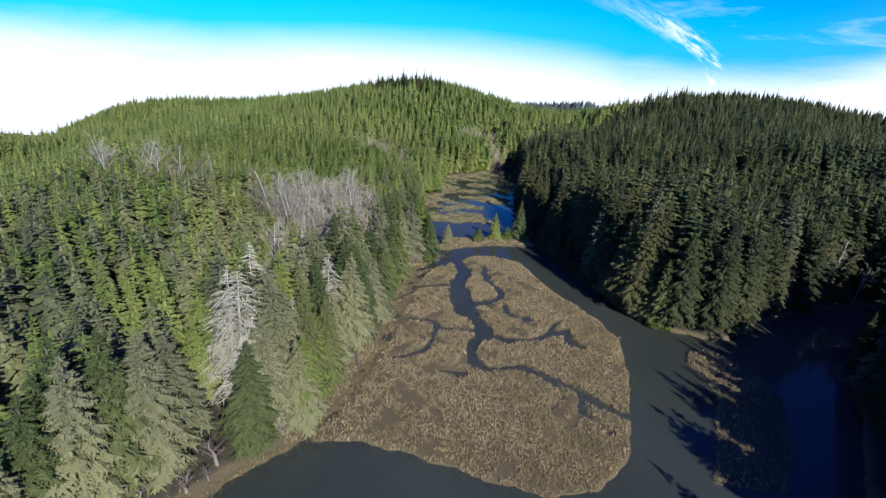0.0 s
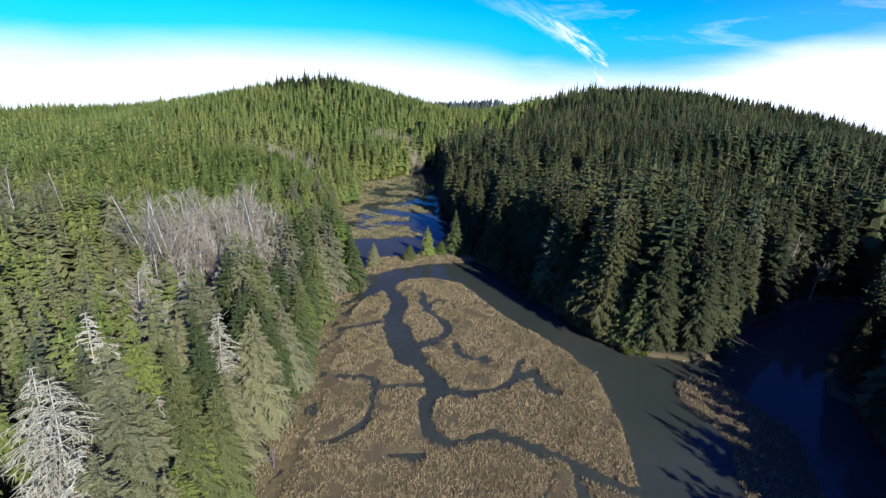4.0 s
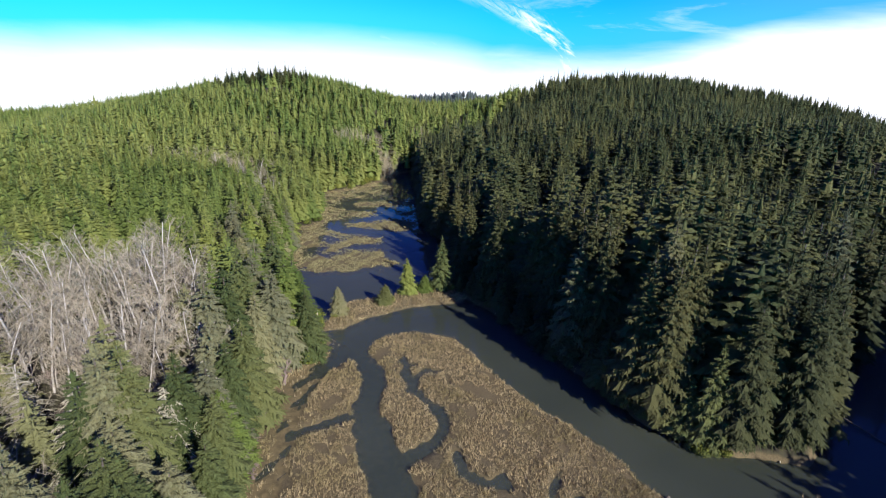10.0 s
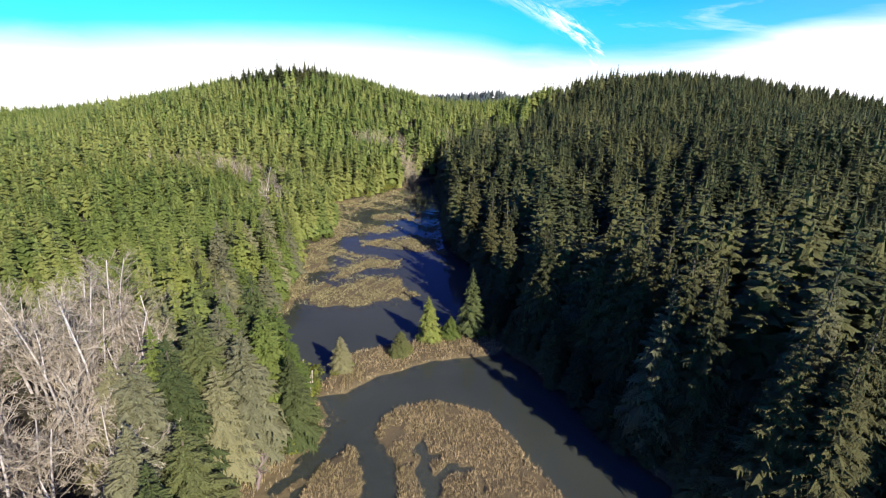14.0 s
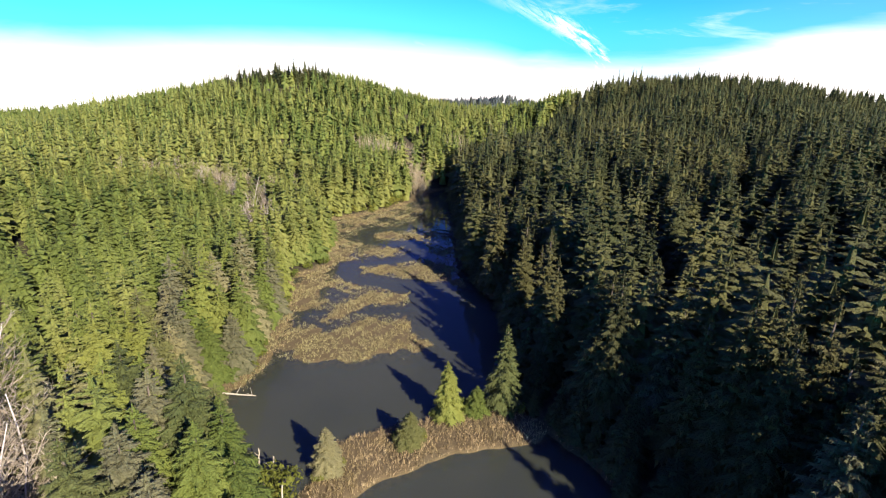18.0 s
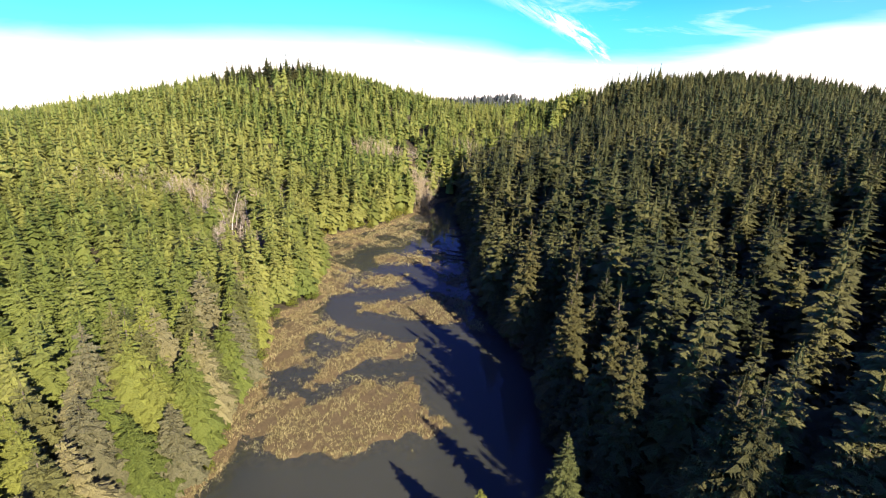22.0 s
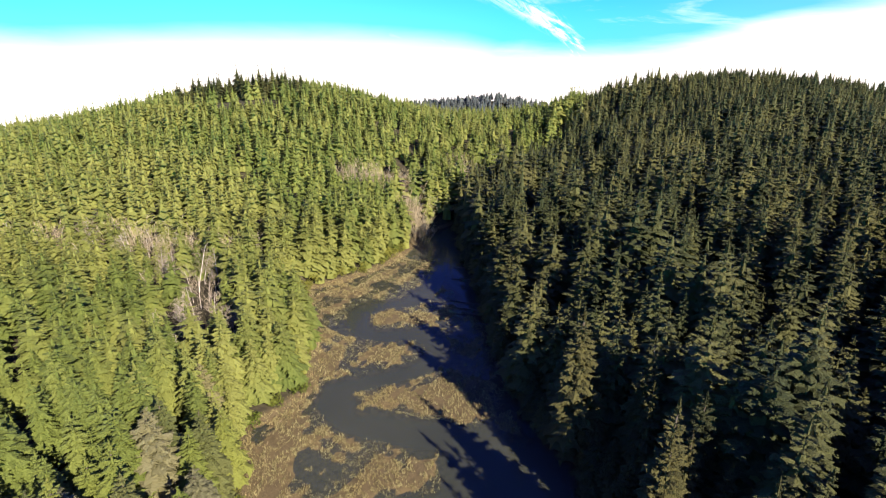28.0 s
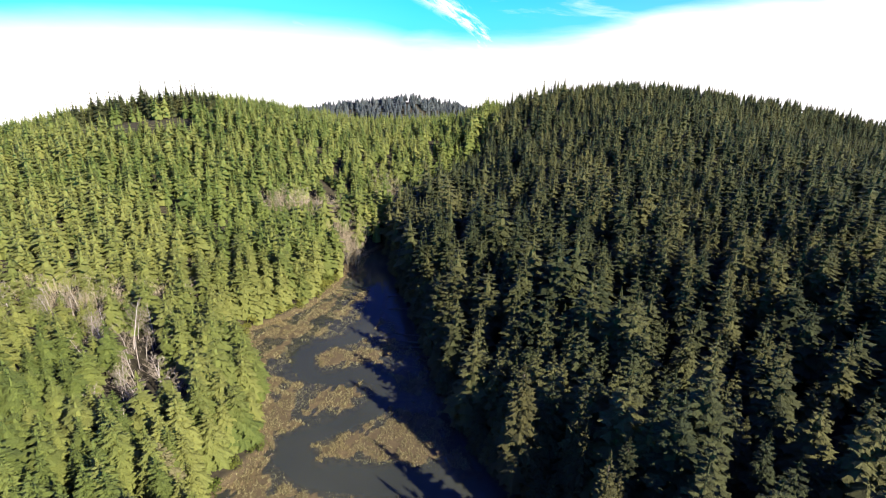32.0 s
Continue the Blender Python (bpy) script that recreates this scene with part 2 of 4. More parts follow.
def water_material():
    """Murky water that lets shallow mud show, with a smooth reflecting surface."""
    m, t, bsdf, out = material("murky_creek_water")
    p = place_of(t)
    c = t.mix(t.ramp(t.noise(0.05, 3.0, 0.5, p), 0.35, 0.65), (0.105, 0.122, 0.092, 1), (0.135, 0.152, 0.112, 1))
    t.join(c, bsdf.inputs["Base Color"])
    bsdf.inputs["Roughness"].default_value = 0.6
    bsdf.inputs["Specular IOR Level"].default_value = 0.0
    bsdf.inputs["Alpha"].default_value = 0.40
    shine, edge, both = t.add("ShaderNodeBsdfGlossy"), t.add("ShaderNodeFresnel"), t.add("ShaderNodeMixShader")
    shine.inputs["Roughness"].default_value = 0.05
    edge.inputs["IOR"].default_value = 1.33
    ripple = t.add("ShaderNodeBump")
    ripple.inputs["Strength"].default_value, ripple.inputs["Distance"].default_value = 0.06, 0.02
    t.join(t.noise(1.5, 3.0, 0.5, p), ripple.inputs["Height"])
    t.join(ripple.outputs[0], shine.inputs["Normal"])
    t.join(edge.outputs[0], both.inputs[0]), t.join(bsdf.outputs[0], both.inputs[1]), t.join(shine.outputs[0], both.inputs[2])
    t.join(both.outputs[0], out.inputs[0])
    return m


WATER = water_material()


def reed_material(name, dark, pale):
    m, t, bsdf, out = material(name)
    p = place_of(t)
    own = t.add("ShaderNodeNewGeometry").outputs["Random Per Island"]
    f = t.math("ADD", t.math("MULTIPLY", own, 0.65), t.math("MULTIPLY", t.noise(0.35, 4.0, 0.65, p), 0.5))
    c = t.mix(t.ramp(f, 0.2, 0.95), (*dark, 1), (*pale, 1))
    c = t.mix(t.ramp(t.noise(0.07, 3.0, 0.6, p), 0.48, 0.66, 0.0, 0.55), c, (0.26, 0.215, 0.080, 1))
    spread = t.add("ShaderNodeVectorMath", operation="ADD")
    t.join(p, spread.inputs[0])
    spread.inputs[1].default_value = (71, 13, 0)
    c = t.mix(t.ramp(t.noise(0.11, 4.0, 0.65, spread.outputs[0]), 0.50, 0.66, 0.0, 0.65), c, (0.182, 0.148, 0.060, 1))
    t.join(c, bsdf.inputs["Base Color"])
    bsdf.inputs["Roughness"].default_value = 0.8
    return m


REED = reed_material("dead_sedge_blades", (0.100, 0.070, 0.030), (0.58, 0.460, 0.240))
REED_WET = reed_material("olive_sedge_blades", (0.098, 0.086, 0.033), (0.46, 0.425, 0.190))

# ---- plan: banks, hills, channels ----
BANK_Y = (-60, 20, 31, 42, 52, 63, 80, 97, 112, 117, 122, 128, 141, 148, 158, 167, 177, 195, 198, 202, 216, 230, 245, 250, 258, 270, 283, 292, 305, 340, 380, 430, 520, 5000)
BANK_W = (-70, -36, -26, -17.5, -15, -12.5, -10.5, -9.5, -7, -1.5, -1, -5, -13, -15.5, -9.5, -10, -8.5, -10, -5, -2, -1, -3, -4, 6, 16, 24, 29, 40, 55, 90, 128, 160, 190, 190)
EAST_Y = (-60, 0, 25, 40, 55, 66, 76, 80, 83, 90, 103, 123, 140, 157, 173, 188, 210, 225, 245, 266, 280, 295, 306, 340, 380, 430, 520, 5000)
EAST_X = (36, 45, 53, 60, 71, 76, 66, 57, 50.5, 43, 40, 35, 28, 30, 33.5, 31, 32, 33.5, 37, 39, 41, 43, 49, 84, 122, 154, 184, 184)
INLET = ((60, 66), (75, 81), (88, 88), (114, 98))


def bank_w(y):
    return np.interp(y, BANK_Y, BANK_W)


def bank_e(y):
    return np.interp(y, EAST_Y, EAST_X)


def east_of(x, y):
    """How far inland a place lies from the eastern shore, the side arm's shores included."""
    return np.minimum(x - bank_e(y), near_line(x, y, INLET) - 8.5)


def smooth(x, a, b):
    s = np.clip((x - a) / (b - a), 0, 1)
    return s * s * (3 - 2 * s)


def lumps(x, y, size, seed):
    """Soft uneven lumps, -1 to 1."""
    a = seed * 1.7
    return (np.sin(x / size + a) * np.cos(y / size * 1.13 - a) + 0.6 * np.sin(x / size * 2.3 - y / size * 1.7 + a * 2)
            + 0.4 * np.sin(x / size * 4.1 + y / size * 3.7 + a * 3)) / 2.0


def near_line(x, y, pts):
    """The distance to a line through a few points."""
    best = np.full(np.shape(x), 1e9)
    for (ax, ay), (bx, by) in zip(pts, pts[1:]):
        dx, dy = bx - ax, by - ay
        s = np.clip(((x - ax) * dx + (y - ay) * dy) / (dx * dx + dy * dy), 0, 1)
        best = np.minimum(best, np.hypot(x - ax - s * dx, y - ay - s * dy))
    return best


def inside(x, y, pts):
    """The distance to the outline of a closed plan: plus inside, minus outside."""
    odd = np.zeros(np.shape(x), bool)
    ring = list(pts) + [pts[0]]
    for (ax, ay), (bx, by) in zip(ring, ring[1:]):
        odd ^= ((ay > y) != (by > y)) & (x < (bx - ax) * (y - ay) / (by - ay + 1e-9) + ax)
    return np.where(odd, 1.0, -1.0) * near_line(x, y, ring)


SEDGE_BED = ((-16, 41), (-11, 41), (-4, 40), (3, 37.5), (9, 35), (16, 33.5), (22, 35), (28, 41), (32, 52), (36, 66), (37.5, 79), (34.5, 89),
             (29, 98), (25.5, 109), (22.5, 120), (15, 124), (9, 123), (4, 118), (-1, 113), (-4.5, 106), (-6.5, 92), (-9, 70), (-14, 48))
EAST_BED = ((48, 70), (50, 75), (56, 75), (60, 70), (61, 60), (54, 46), (48, 37), (38, 38), (44, 50), (49, 60))
SOUTH_BED = ((-9, 28), (2, 24), (30, 20), (34, 8), (-20, 0), (-24, 20))
ISLAND = ((-3, 127), (2, 127), (7, 131), (15, 134), (27, 135), (32, 140), (26, 143), (20, 144), (13, 142), (7, 140.5), (1, 138.5))
BARS = (((-9, 163), (-7.5, 169.5), (-0.5, 171), (6, 173), (13.8, 171), (17.2, 162), (14, 158.5), (9.8, 157.2), (1, 157), (-5.5, 159)),
        ((0.2, 178.8), (2.8, 181.8), (7.3, 184.2), (15, 184), (15.4, 179.6), (10.2, 178.4), (5.4, 175.7), (2.5, 174.8), (0.9, 176)),
        ((4.3, 198.5), (9.8, 200.4), (15.2, 202.3), (22, 205), (25, 203), (28.5, 192), (28.5, 185.2), (22, 190), (12.1, 195), (7.3, 196), (5.6, 195.8)),
        ((9.6, 215.8), (15.7, 215.6), (16.5, 211.6), (13.2, 206.8), (10, 208.3), (6, 209), (4.5, 213)),
        ((9.3, 231), (14.8, 229.8), (22, 227.2), (24.3, 221.8), (18.1, 222), (9.5, 225)),
        ((-9.5, 176), (-10, 187), (-10, 194.5), (-3, 196.5), (-1.5, 190), (-3, 182), (-5, 177)),
        ((-1.5, 204), (-1, 215), (-2.5, 226), (2.5, 223), (3.5, 214), (2.5, 208)),
        ((-4, 241), (6, 247), (14, 254), (22, 262), (19, 252), (10, 243), (2, 237)))
BASIN = ((-16, 150), (-12, 157), (12, 157), (17, 165), (16, 176), (18, 186), (28, 189), (33, 200), (33, 225), (30, 240), (34, 262), (20, 264), (-6, 252), (-5, 225), (-12, 195))
CHANNELS = ((((3, 122), (5.3, 114), (6.1, 108), (4.2, 101), (4.7, 96)), (2.3, 1.1)),
            (((4.7, 97), (5, 92), (5.4, 88), (6.6, 85)), (3.7, 1.0)),
            (((6.6, 85), (8.6, 81), (9.7, 77), (10, 75)), (2.2, 1.0)),
            (((10, 75), (7.5, 72.4), (6.6, 68.3), (7.3, 64.6), (8.8, 62.3)), (1.3, 0.8)),
            (((8.8, 62.3), (12.2, 63.4), (15.5, 63.7), (19.5, 61), (24.1, 58.2), (26.8, 54), (29.6, 52), (33, 50)), (1.1, 0.7)),
            (((10, 75.3), (14.3, 73.5), (19.2, 74.5), (22.9, 77.5), (27, 79.3), (27, 74), (28.4, 73.2)), (1.2, 0.7)),
            (((22.9, 77.5), (25.2, 82), (27, 84)), (0.9, 0.5)),
            (((11.7, 114.3), (11.4, 108.4), (11.9, 104.7), (14.4, 99.3), (14.8, 94.9), (12.9, 91.9), (9.5, 90.6), (7, 88.6)), (1.0, 0.6)),
            (((12, 108.3), (14.5, 109.7), (18, 109.2), (17.6, 105.5)), (0.75, 0.35)),
            (((10, 111.5), (13.5, 112)), (0.5, 0.3)),
            (((14.9, 90.5), (15.2, 86.1), (17.3, 84.1), (19.6, 83.7), (19.8, 85.2)), (0.9, 0.4)),
            (((9.2, 76), (4.9, 77.3), (-0.1, 76.1), (-0.9, 79.4), (-5.9, 80.7)), (0.9, 0.5)),
            (((-0.1, 76.1), (-1.5, 69), (-4.6, 65.6), (-8.3, 64.2)), (0.9, 0.4)),
            (((2.5, 100), (-1, 99), (-6, 97.5)), (1.0, 0.4)),
            (((20, 61), (22, 56), (19, 52)), (0.6, 0.3)),
            (((1, 61), (5, 60.5)), (1.0, 0.3)),
            (((25, 57.5), (24, 52), (27, 47)), (0.7, 0.3)),
            (((-8, 108.5), (-4, 111), (-1, 114.5)), (0.6, 0.3)))
MEANDER = ((30, 182), (21, 186.2), (15.9, 188.8), (10, 191), (4.5, 194.5), (1.7, 199), (2.2, 203), (6.5, 204), (12, 204.8), (17, 207), (20.3, 210.5), (20.8, 215.5),
           (18.5, 219), (13, 219.2), (8.5, 220.6), (6.2, 225.5), (7, 231), (11, 233.5), (18, 233.5), (24, 240), (30, 255), (37, 280))
BROOK = ((-6, 176), (2, 177), (9, 175.5), (18, 178))


# rounded summits and hollows: centre, rise, half widths
HILLS = ((-26, 388, 20.0, 92, 76), (-68, 304, 2.2, 62, 70), (30, 466, 9.5, 61, 58), (136, 372, 7.6, 53, 35), (64, 439, -9.0, 50, 65), (-105, 385, -3.0, 40, 50),
         (139, 172, 5.0, 29, 28), (218, 411, 38.5, 108, 72), (-265, 320, -19.4, 102, 59), (297, 285, -16.0, 93, 53), (308, 340, 6.5, 60, 55), (-235, 385, 4.5, 55, 42))


def height(x, y):
    """The height of the ground over the water's level."""
    x, y = np.asarray(x, float), np.asarray(y, float)
    wob = 1.1 * lumps(x, y, 3.1, 1) + 0.5 * lumps(x, y, 1.2, 2)
    dw, de = bank_w(y) - x + wob, x - bank_e(y) + wob
    head = smooth(y, 286, 300)
    bed = -1.3 + 1.9 * head
    z = np.full(x.shape, 0.0) + bed
    shoal = -1.3 + 1.289 * smooth(inside(x, y, BASIN) + wob, -2.5, 2.5) + 0.045 * lumps(x, y, 2.6, 8) + 0.02 * lumps(x, y, 0.8, 3)
    shoal = np.minimum(shoal, -0.95 + 1.3 * smooth(near_line(x, y, MEANDER) + 0.4 * wob, 1.2, 3.2))
    shoal = np.minimum(shoal, -0.95 + 1.3 * smooth(near_line(x, y, MEANDER[:6]) + 0.3 * wob, 2.0, 4.0))
    shoal = np.minimum(shoal, -0.6 + 0.95 * smooth(near_line(x, y, BROOK) + 0.4 * wob, 0.6, 1.8))
    z = np.maximum(z, shoal)
    fringe = inside(x, y, ((-24, 39), (-9, 40), (-4, 60), (-3, 105), (-1, 114), (-10, 118), (-20, 80))) + wob
    z = np.maximum(z, -1.3 + 1.32 * smooth(fringe, -2, 2) + 0.05 * lumps(x, y, 1.7, 6))
    for plan in (SEDGE_BED, EAST_BED, SOUTH_BED, ISLAND, *BARS):
        low = 0.10 if plan in BARS else 0.26
        z = np.maximum(z, -1.3 + (1.3 + low) * smooth(inside(x, y, plan) + wob * (2.3 if plan in BARS else 0.45), -2.4 if plan in BARS else -1.6, 1.8 if plan in BARS else 0.9))
    z = np.where(inside(x, y, ISLAND) > 0, z + 0.35 * smooth(inside(x, y, ISLAND), 0, 3), z)
    for line, (wide, deep) in CHANNELS:
        z = np.minimum(z, -deep * 0.6 + (1.0) * smooth(near_line(x, y, line) + 0.5 * wob + 0.3 * lumps(x, y, 0.8, 6), wide * 0.28 + 0.2, wide * 0.85 + 0.55))
    z = np.where((y > 34) & (y < 124), z + 0.06 * lumps(x, y, 0.9, 5), z)
    # banks and slopes
    dw, de = bank_w(y) - x + wob, east_of(x, y) + 0.7 * wob
    west = np.where(dw > -2.2, 0.62 * smooth(dw, -2.2, 3.5) - 0.12 + 16.5 * np.tanh(np.maximum(dw - 1, 0) * 0.22 / 16.5), bed)
    crest = np.interp(y, (60, 150, 225, 290, 340), (37, 36, 31.5, 44, 46))
    rise_e = crest * np.tanh(np.maximum(de, 0) * 0.36 / crest) * (1 - 0.86 * smooth(y, 300, 450))
    rise_e = rise_e * (0.25 + 0.75 * smooth(y, 60, 105))
    east = np.where(de > -0.7, 1.15 * smooth(de, -0.7, 1.6) - 0.5 + rise_e, bed)
    z = np.maximum(z, np.maximum(west, east))
    land = np.maximum(np.maximum(smooth(dw, 0, 14), smooth(de, 0, 14)), smooth(y, 315, 365))
    hills = sum(up * np.exp(-((x - cx) / wx) ** 2 - ((y - cy) / wy) ** 2) for cx, cy, up, wx, wy in HILLS)
    hills = hills - 6 * smooth(-x, 90, 190) - 8 * smooth(-x, 70, 180) * (1 - smooth(y, 190, 290)) - 0.08 * np.maximum(x - 158, 0)
    hills = hills - 7 * smooth(-x - 0.62 * (y + 17), 0, 60)
    z = z + hills * land + land * 0.8 * lumps(x, y, 21.0, 3)
    # the land falls away behind the hills to a lower country with wooded ridges
    far = np.hypot(x - 40, (y - 220) * 0.95)
    z = z - 95 * smooth(far, 285, 640) - 330 * smooth(far, 900, 3200) - 90 * smooth(far, 420, 900) * smooth(-x, 120, 450)
    z = z + 66 * np.exp(-((x - 215) / 165) ** 2 - ((y - 680) / 45) ** 2) * (1 + 0.10 * lumps(x, y, 30.0, 4))
    z = z + 132 * np.exp(-((far - 1900) / 190) ** 2) * (1 + 0.06 * lumps(x, y, 170.0, 6)) * smooth(y, 300, 900) * smooth(x, -200, 300)
    return z


def mesh_from(name, verts, faces, mat, tint=None, smooth_shade=False):
    """One mesh from arrays: faces all triangles or all quads."""
    me = bpy.data.meshes.new(name)
    verts, faces = np.asarray(verts, np.float32), np.asarray(faces, np.int32)
    n, k = faces.shape
    me.vertices.add(len(verts)), me.loops.add(n * k), me.polygons.add(n)
    me.vertices.foreach_set("co", verts.ravel())
    me.loops.foreach_set("vertex_index", faces.ravel())
    me.polygons.foreach_set("loop_start", np.arange(0, n * k, k, dtype=np.int32))
    if smooth_shade:
        me.polygons.foreach_set("use_smooth", np.ones(n, bool))
    if tint is not None:
        me.attributes.new("tint", "FLOAT", "POINT").data.foreach_set("value", np.asarray(tint, np.float32))
    me.materials.append(mat)
    me.update(calc_edges=True)
    return me


def grow(a, b, step, out, ratio):
    """Grid lines: even from a to b, then wider and wider on both sides."""
    mid, left, right, s = list(np.arange(a, b, step)), [a], [b], step
    while right[-1] < out:
        s = s * ratio if right[-1] > 800 else min(s * ratio, 13.0)
        left.append(left[-1] - s), right.append(right[-1] + s)
    return np.array(left[:0:-1] + mid + right)


gx, gy = grow(-26, 64, 0.9, 3300, 1.10), grow(24, 262, 0.9, 3300, 1.10)
GX, GY = np.meshgrid(gx, gy)
GZ = height(GX, GY)
ids = np.arange(GX.size).reshape(GX.shape)
quads = np.stack([ids[:-1, :-1], ids[:-1, 1:], ids[1:, 1:], ids[1:, :-1]], -1).reshape(-1, 4)
ground = new("ground", mesh_from("ground", np.stack([GX, GY, GZ], -1).reshape(-1, 3), quads, GROUND, smooth_shade=True))
tagged(ground, "brown sedge marsh and dark forest floor rising into hills", "ground", kind="structure")

wx, wy = np.linspace(-75, 125, 41), np.linspace(-60, 306, 75)
WX, WY = np.meshgrid(wx, wy)
wid = np.arange(WX.size).reshape(WX.shape)
wq = np.stack([wid[:-1, :-1], wid[:-1, 1:], wid[1:, 1:], wid[1:, :-1]], -1).reshape(-1, 4)
water = new("water", mesh_from("water", np.stack([WX, WY, WX * 0], -1).reshape(-1, 3), wq, WATER, smooth_shade=True))
tagged(water, "still murky olive creek water reflecting blue sky", "water", kind="structure")


# ---- trees ----
def part(name, me, parent, label=""):
    ob = new(name, me)
    ob.parent = parent
    return tagged(ob, label)


def fronds(rng, tall, wide, whorls, arms, teeth, base=0.12, droop=0.45, ragged=0.2, point=0.8, hang=1, core=0.5, core_top=0.88, full=0.30):
    """A conifer's crown: whorls of drooping boughs, each a folded pad of needles with a ragged edge of sprigs and tassels that hang from it."""
    tri = []
    gap = tall * (1 - base) / whorls
    for w in range(whorls):
        s = min(max((w + rng.uniform(-0.35, 0.35)) / whorls, 0.0), 0.98)
        f = base + (1 - base) * s
        reach = wide * min(1.0, (1 - s) ** point * 1.05) * min(1.0, 0.70 + 2.4 * s) + 0.014 * tall * (1 - s)
        turn = rng.uniform(0, 6.283)
        many = arms if s < 0.8 else max(4, arms - 2)
        for a in range(many):
            az = turn + 6.283 * a / many + rng.uniform(-0.3, 0.3)
            L = reach * rng.uniform(1 - ragged * 1.5, 1 + ragged)
            z0 = f * tall + rng.uniform(-0.5, 0.5) * gap
            lift = L * (0.50 * s + 0.05) + rng.uniform(-0.18, 0.18) * L
            sag = L * droop * (1.25 - 0.7 * s)
            ca, sa = math.cos(az), math.sin(az)
            half = (L * full + 0.006 * tall * (1 - s)) * rng.uniform(0.85, 1.15)

            def at(u, v, dz=0.0):
                r = L * u
                return (ca * r - sa * v, sa * r + ca * v, z0 + lift * u - sag * u * u + dz)

            root, tip = at(0.02, 0.0), at(1.0, 0.0)
            k0, k1 = (0.85, 0.62) if teeth else (1.0, 0.60)
            left, right = at(k1, half * k0, -0.45 * half), at(k1, -half * k0, -0.45 * half)
            if teeth > 1:
                top = at(0.55, 0.0, 0.03 * L)
                tri += [(root, left, top), (left, tip, top), (right, root, top), (tip, right, top)]
            else:
                tri += [(root, left, tip), (root, tip, right)]
            for i in range(teeth):
                u0 = 0.22 + 0.62 * (i + rng.uniform(-0.15, 0.35)) / teeth
                swell = math.sin(math.pi * min(0.92, 0.25 + 0.62 * u0))
                for side in (-1, 1):
                    k = half * swell * rng.uniform(1.0, 1.45) * side
                    tri.append((at(u0, 0.10 * k, -0.02 * L), at(u0 + 0.9 / (teeth + 1.0), 0.30 * k, -0.05 * L), at(u0 + 0.22, k, -0.50 * abs(k) - rng.uniform(-0.04, 0.06) * L)))
            for q in range(hang):
                u, v, m = rng.uniform(0.45, 0.98), rng.uniform(-0.7, 0.7) * half, 0.20 * half + 0.06 * gap
                tri.append((at(u, v - m), at(u, v + m), at(u + 0.05, v + rng.uniform(-0.5, 0.5) * m, -0.55 * gap - 0.12 * L)))
    for a in range(4):
        az = a * 1.57 + rng.uniform(0, 0.7)
        r = 0.012 * tall
        tri.append(((math.cos(az) * r, math.sin(az) * r, tall * 0.91), (math.cos(az + 2.2) * r, math.sin(az + 2.2) * r, tall * 0.91),
                    (0, 0, tall * 1.0)))
    for a in range(6):
        g, h = a * 1.0472, (a + 1) * 1.0472
        r = wide * core
        for z0, z1, k0, k1 in ((0.05 * tall, 0.45 * tall, 1.0, 0.62), (0.45 * tall, core_top * tall, 0.62, 0.02)):
            p, q = (math.cos(g) * r * k0, math.sin(g) * r * k0, z0), (math.cos(h) * r * k0, math.sin(h) * r * k0, z0)
            tri.append((p, q, (math.cos(g + 0.5) * r * k1, math.sin(g + 0.5) * r * k1, z1)))
            tri.append((q, (math.cos(h + 0.5) * r * k1, math.sin(h + 0.5) * r * k1, z1), (math.cos(g + 0.5) * r * k1, math.sin(g + 0.5) * r * k1, z1)))
    v = np.array(tri).reshape(-1, 3)
    return v, np.arange(len(v)).reshape(-1, 3)


def unit(pair, tall):
    return pair[0] / tall, pair[1]


def tube(points, radii, sides):
    """A tapering stem through a few points."""
    pts = [Vector(p) for p in points]
    verts, faces = [], []
    for i, (p, r) in enumerate(zip(pts, radii)):
        d = (pts[min(i + 1, len(pts) - 1)] - pts[max(i - 1, 0)]).normalized()
        a = d.orthogonal().normalized()
        b = d.cross(a)
        for k in range(sides):
            g = 2 * math.pi * k / sides
            verts.append(p + (a * math.cos(g) + b * math.sin(g)) * r)
    for i in range(len(pts) - 1):
        for k in range(sides):
            q, n = i * sides + k, i * sides + (k + 1) % sides
            faces += [(q, n, n + sides), (q, n + sides, q + sides)]
    return np.array([tuple(v) for v in verts]), np.array(faces)


def merged(pieces):
    vs, fs, n = [], [], 0
    for v, f in pieces:
        vs.append(v), fs.append(f + n)
        n += len(v)
    return np.concatenate(vs), np.concatenate(fs)


def trunk_of(rng, tall, thick, sides=7):
    k = 6
    pts = [(rng.uniform(-0.05, 0.05) * i / k, rng.uniform(-0.05, 0.05) * i / k, tall * 0.97 * i / k - (0.6 if i == 0 else 0)) for i in range(k + 1)]
    radii = [thick * (1.25 if i == 0 else 1.0) * (1 - 0.93 * (i / k) ** 0.9) + 0.02 for i in range(k + 1)]
    return tube(pts, radii, sides)


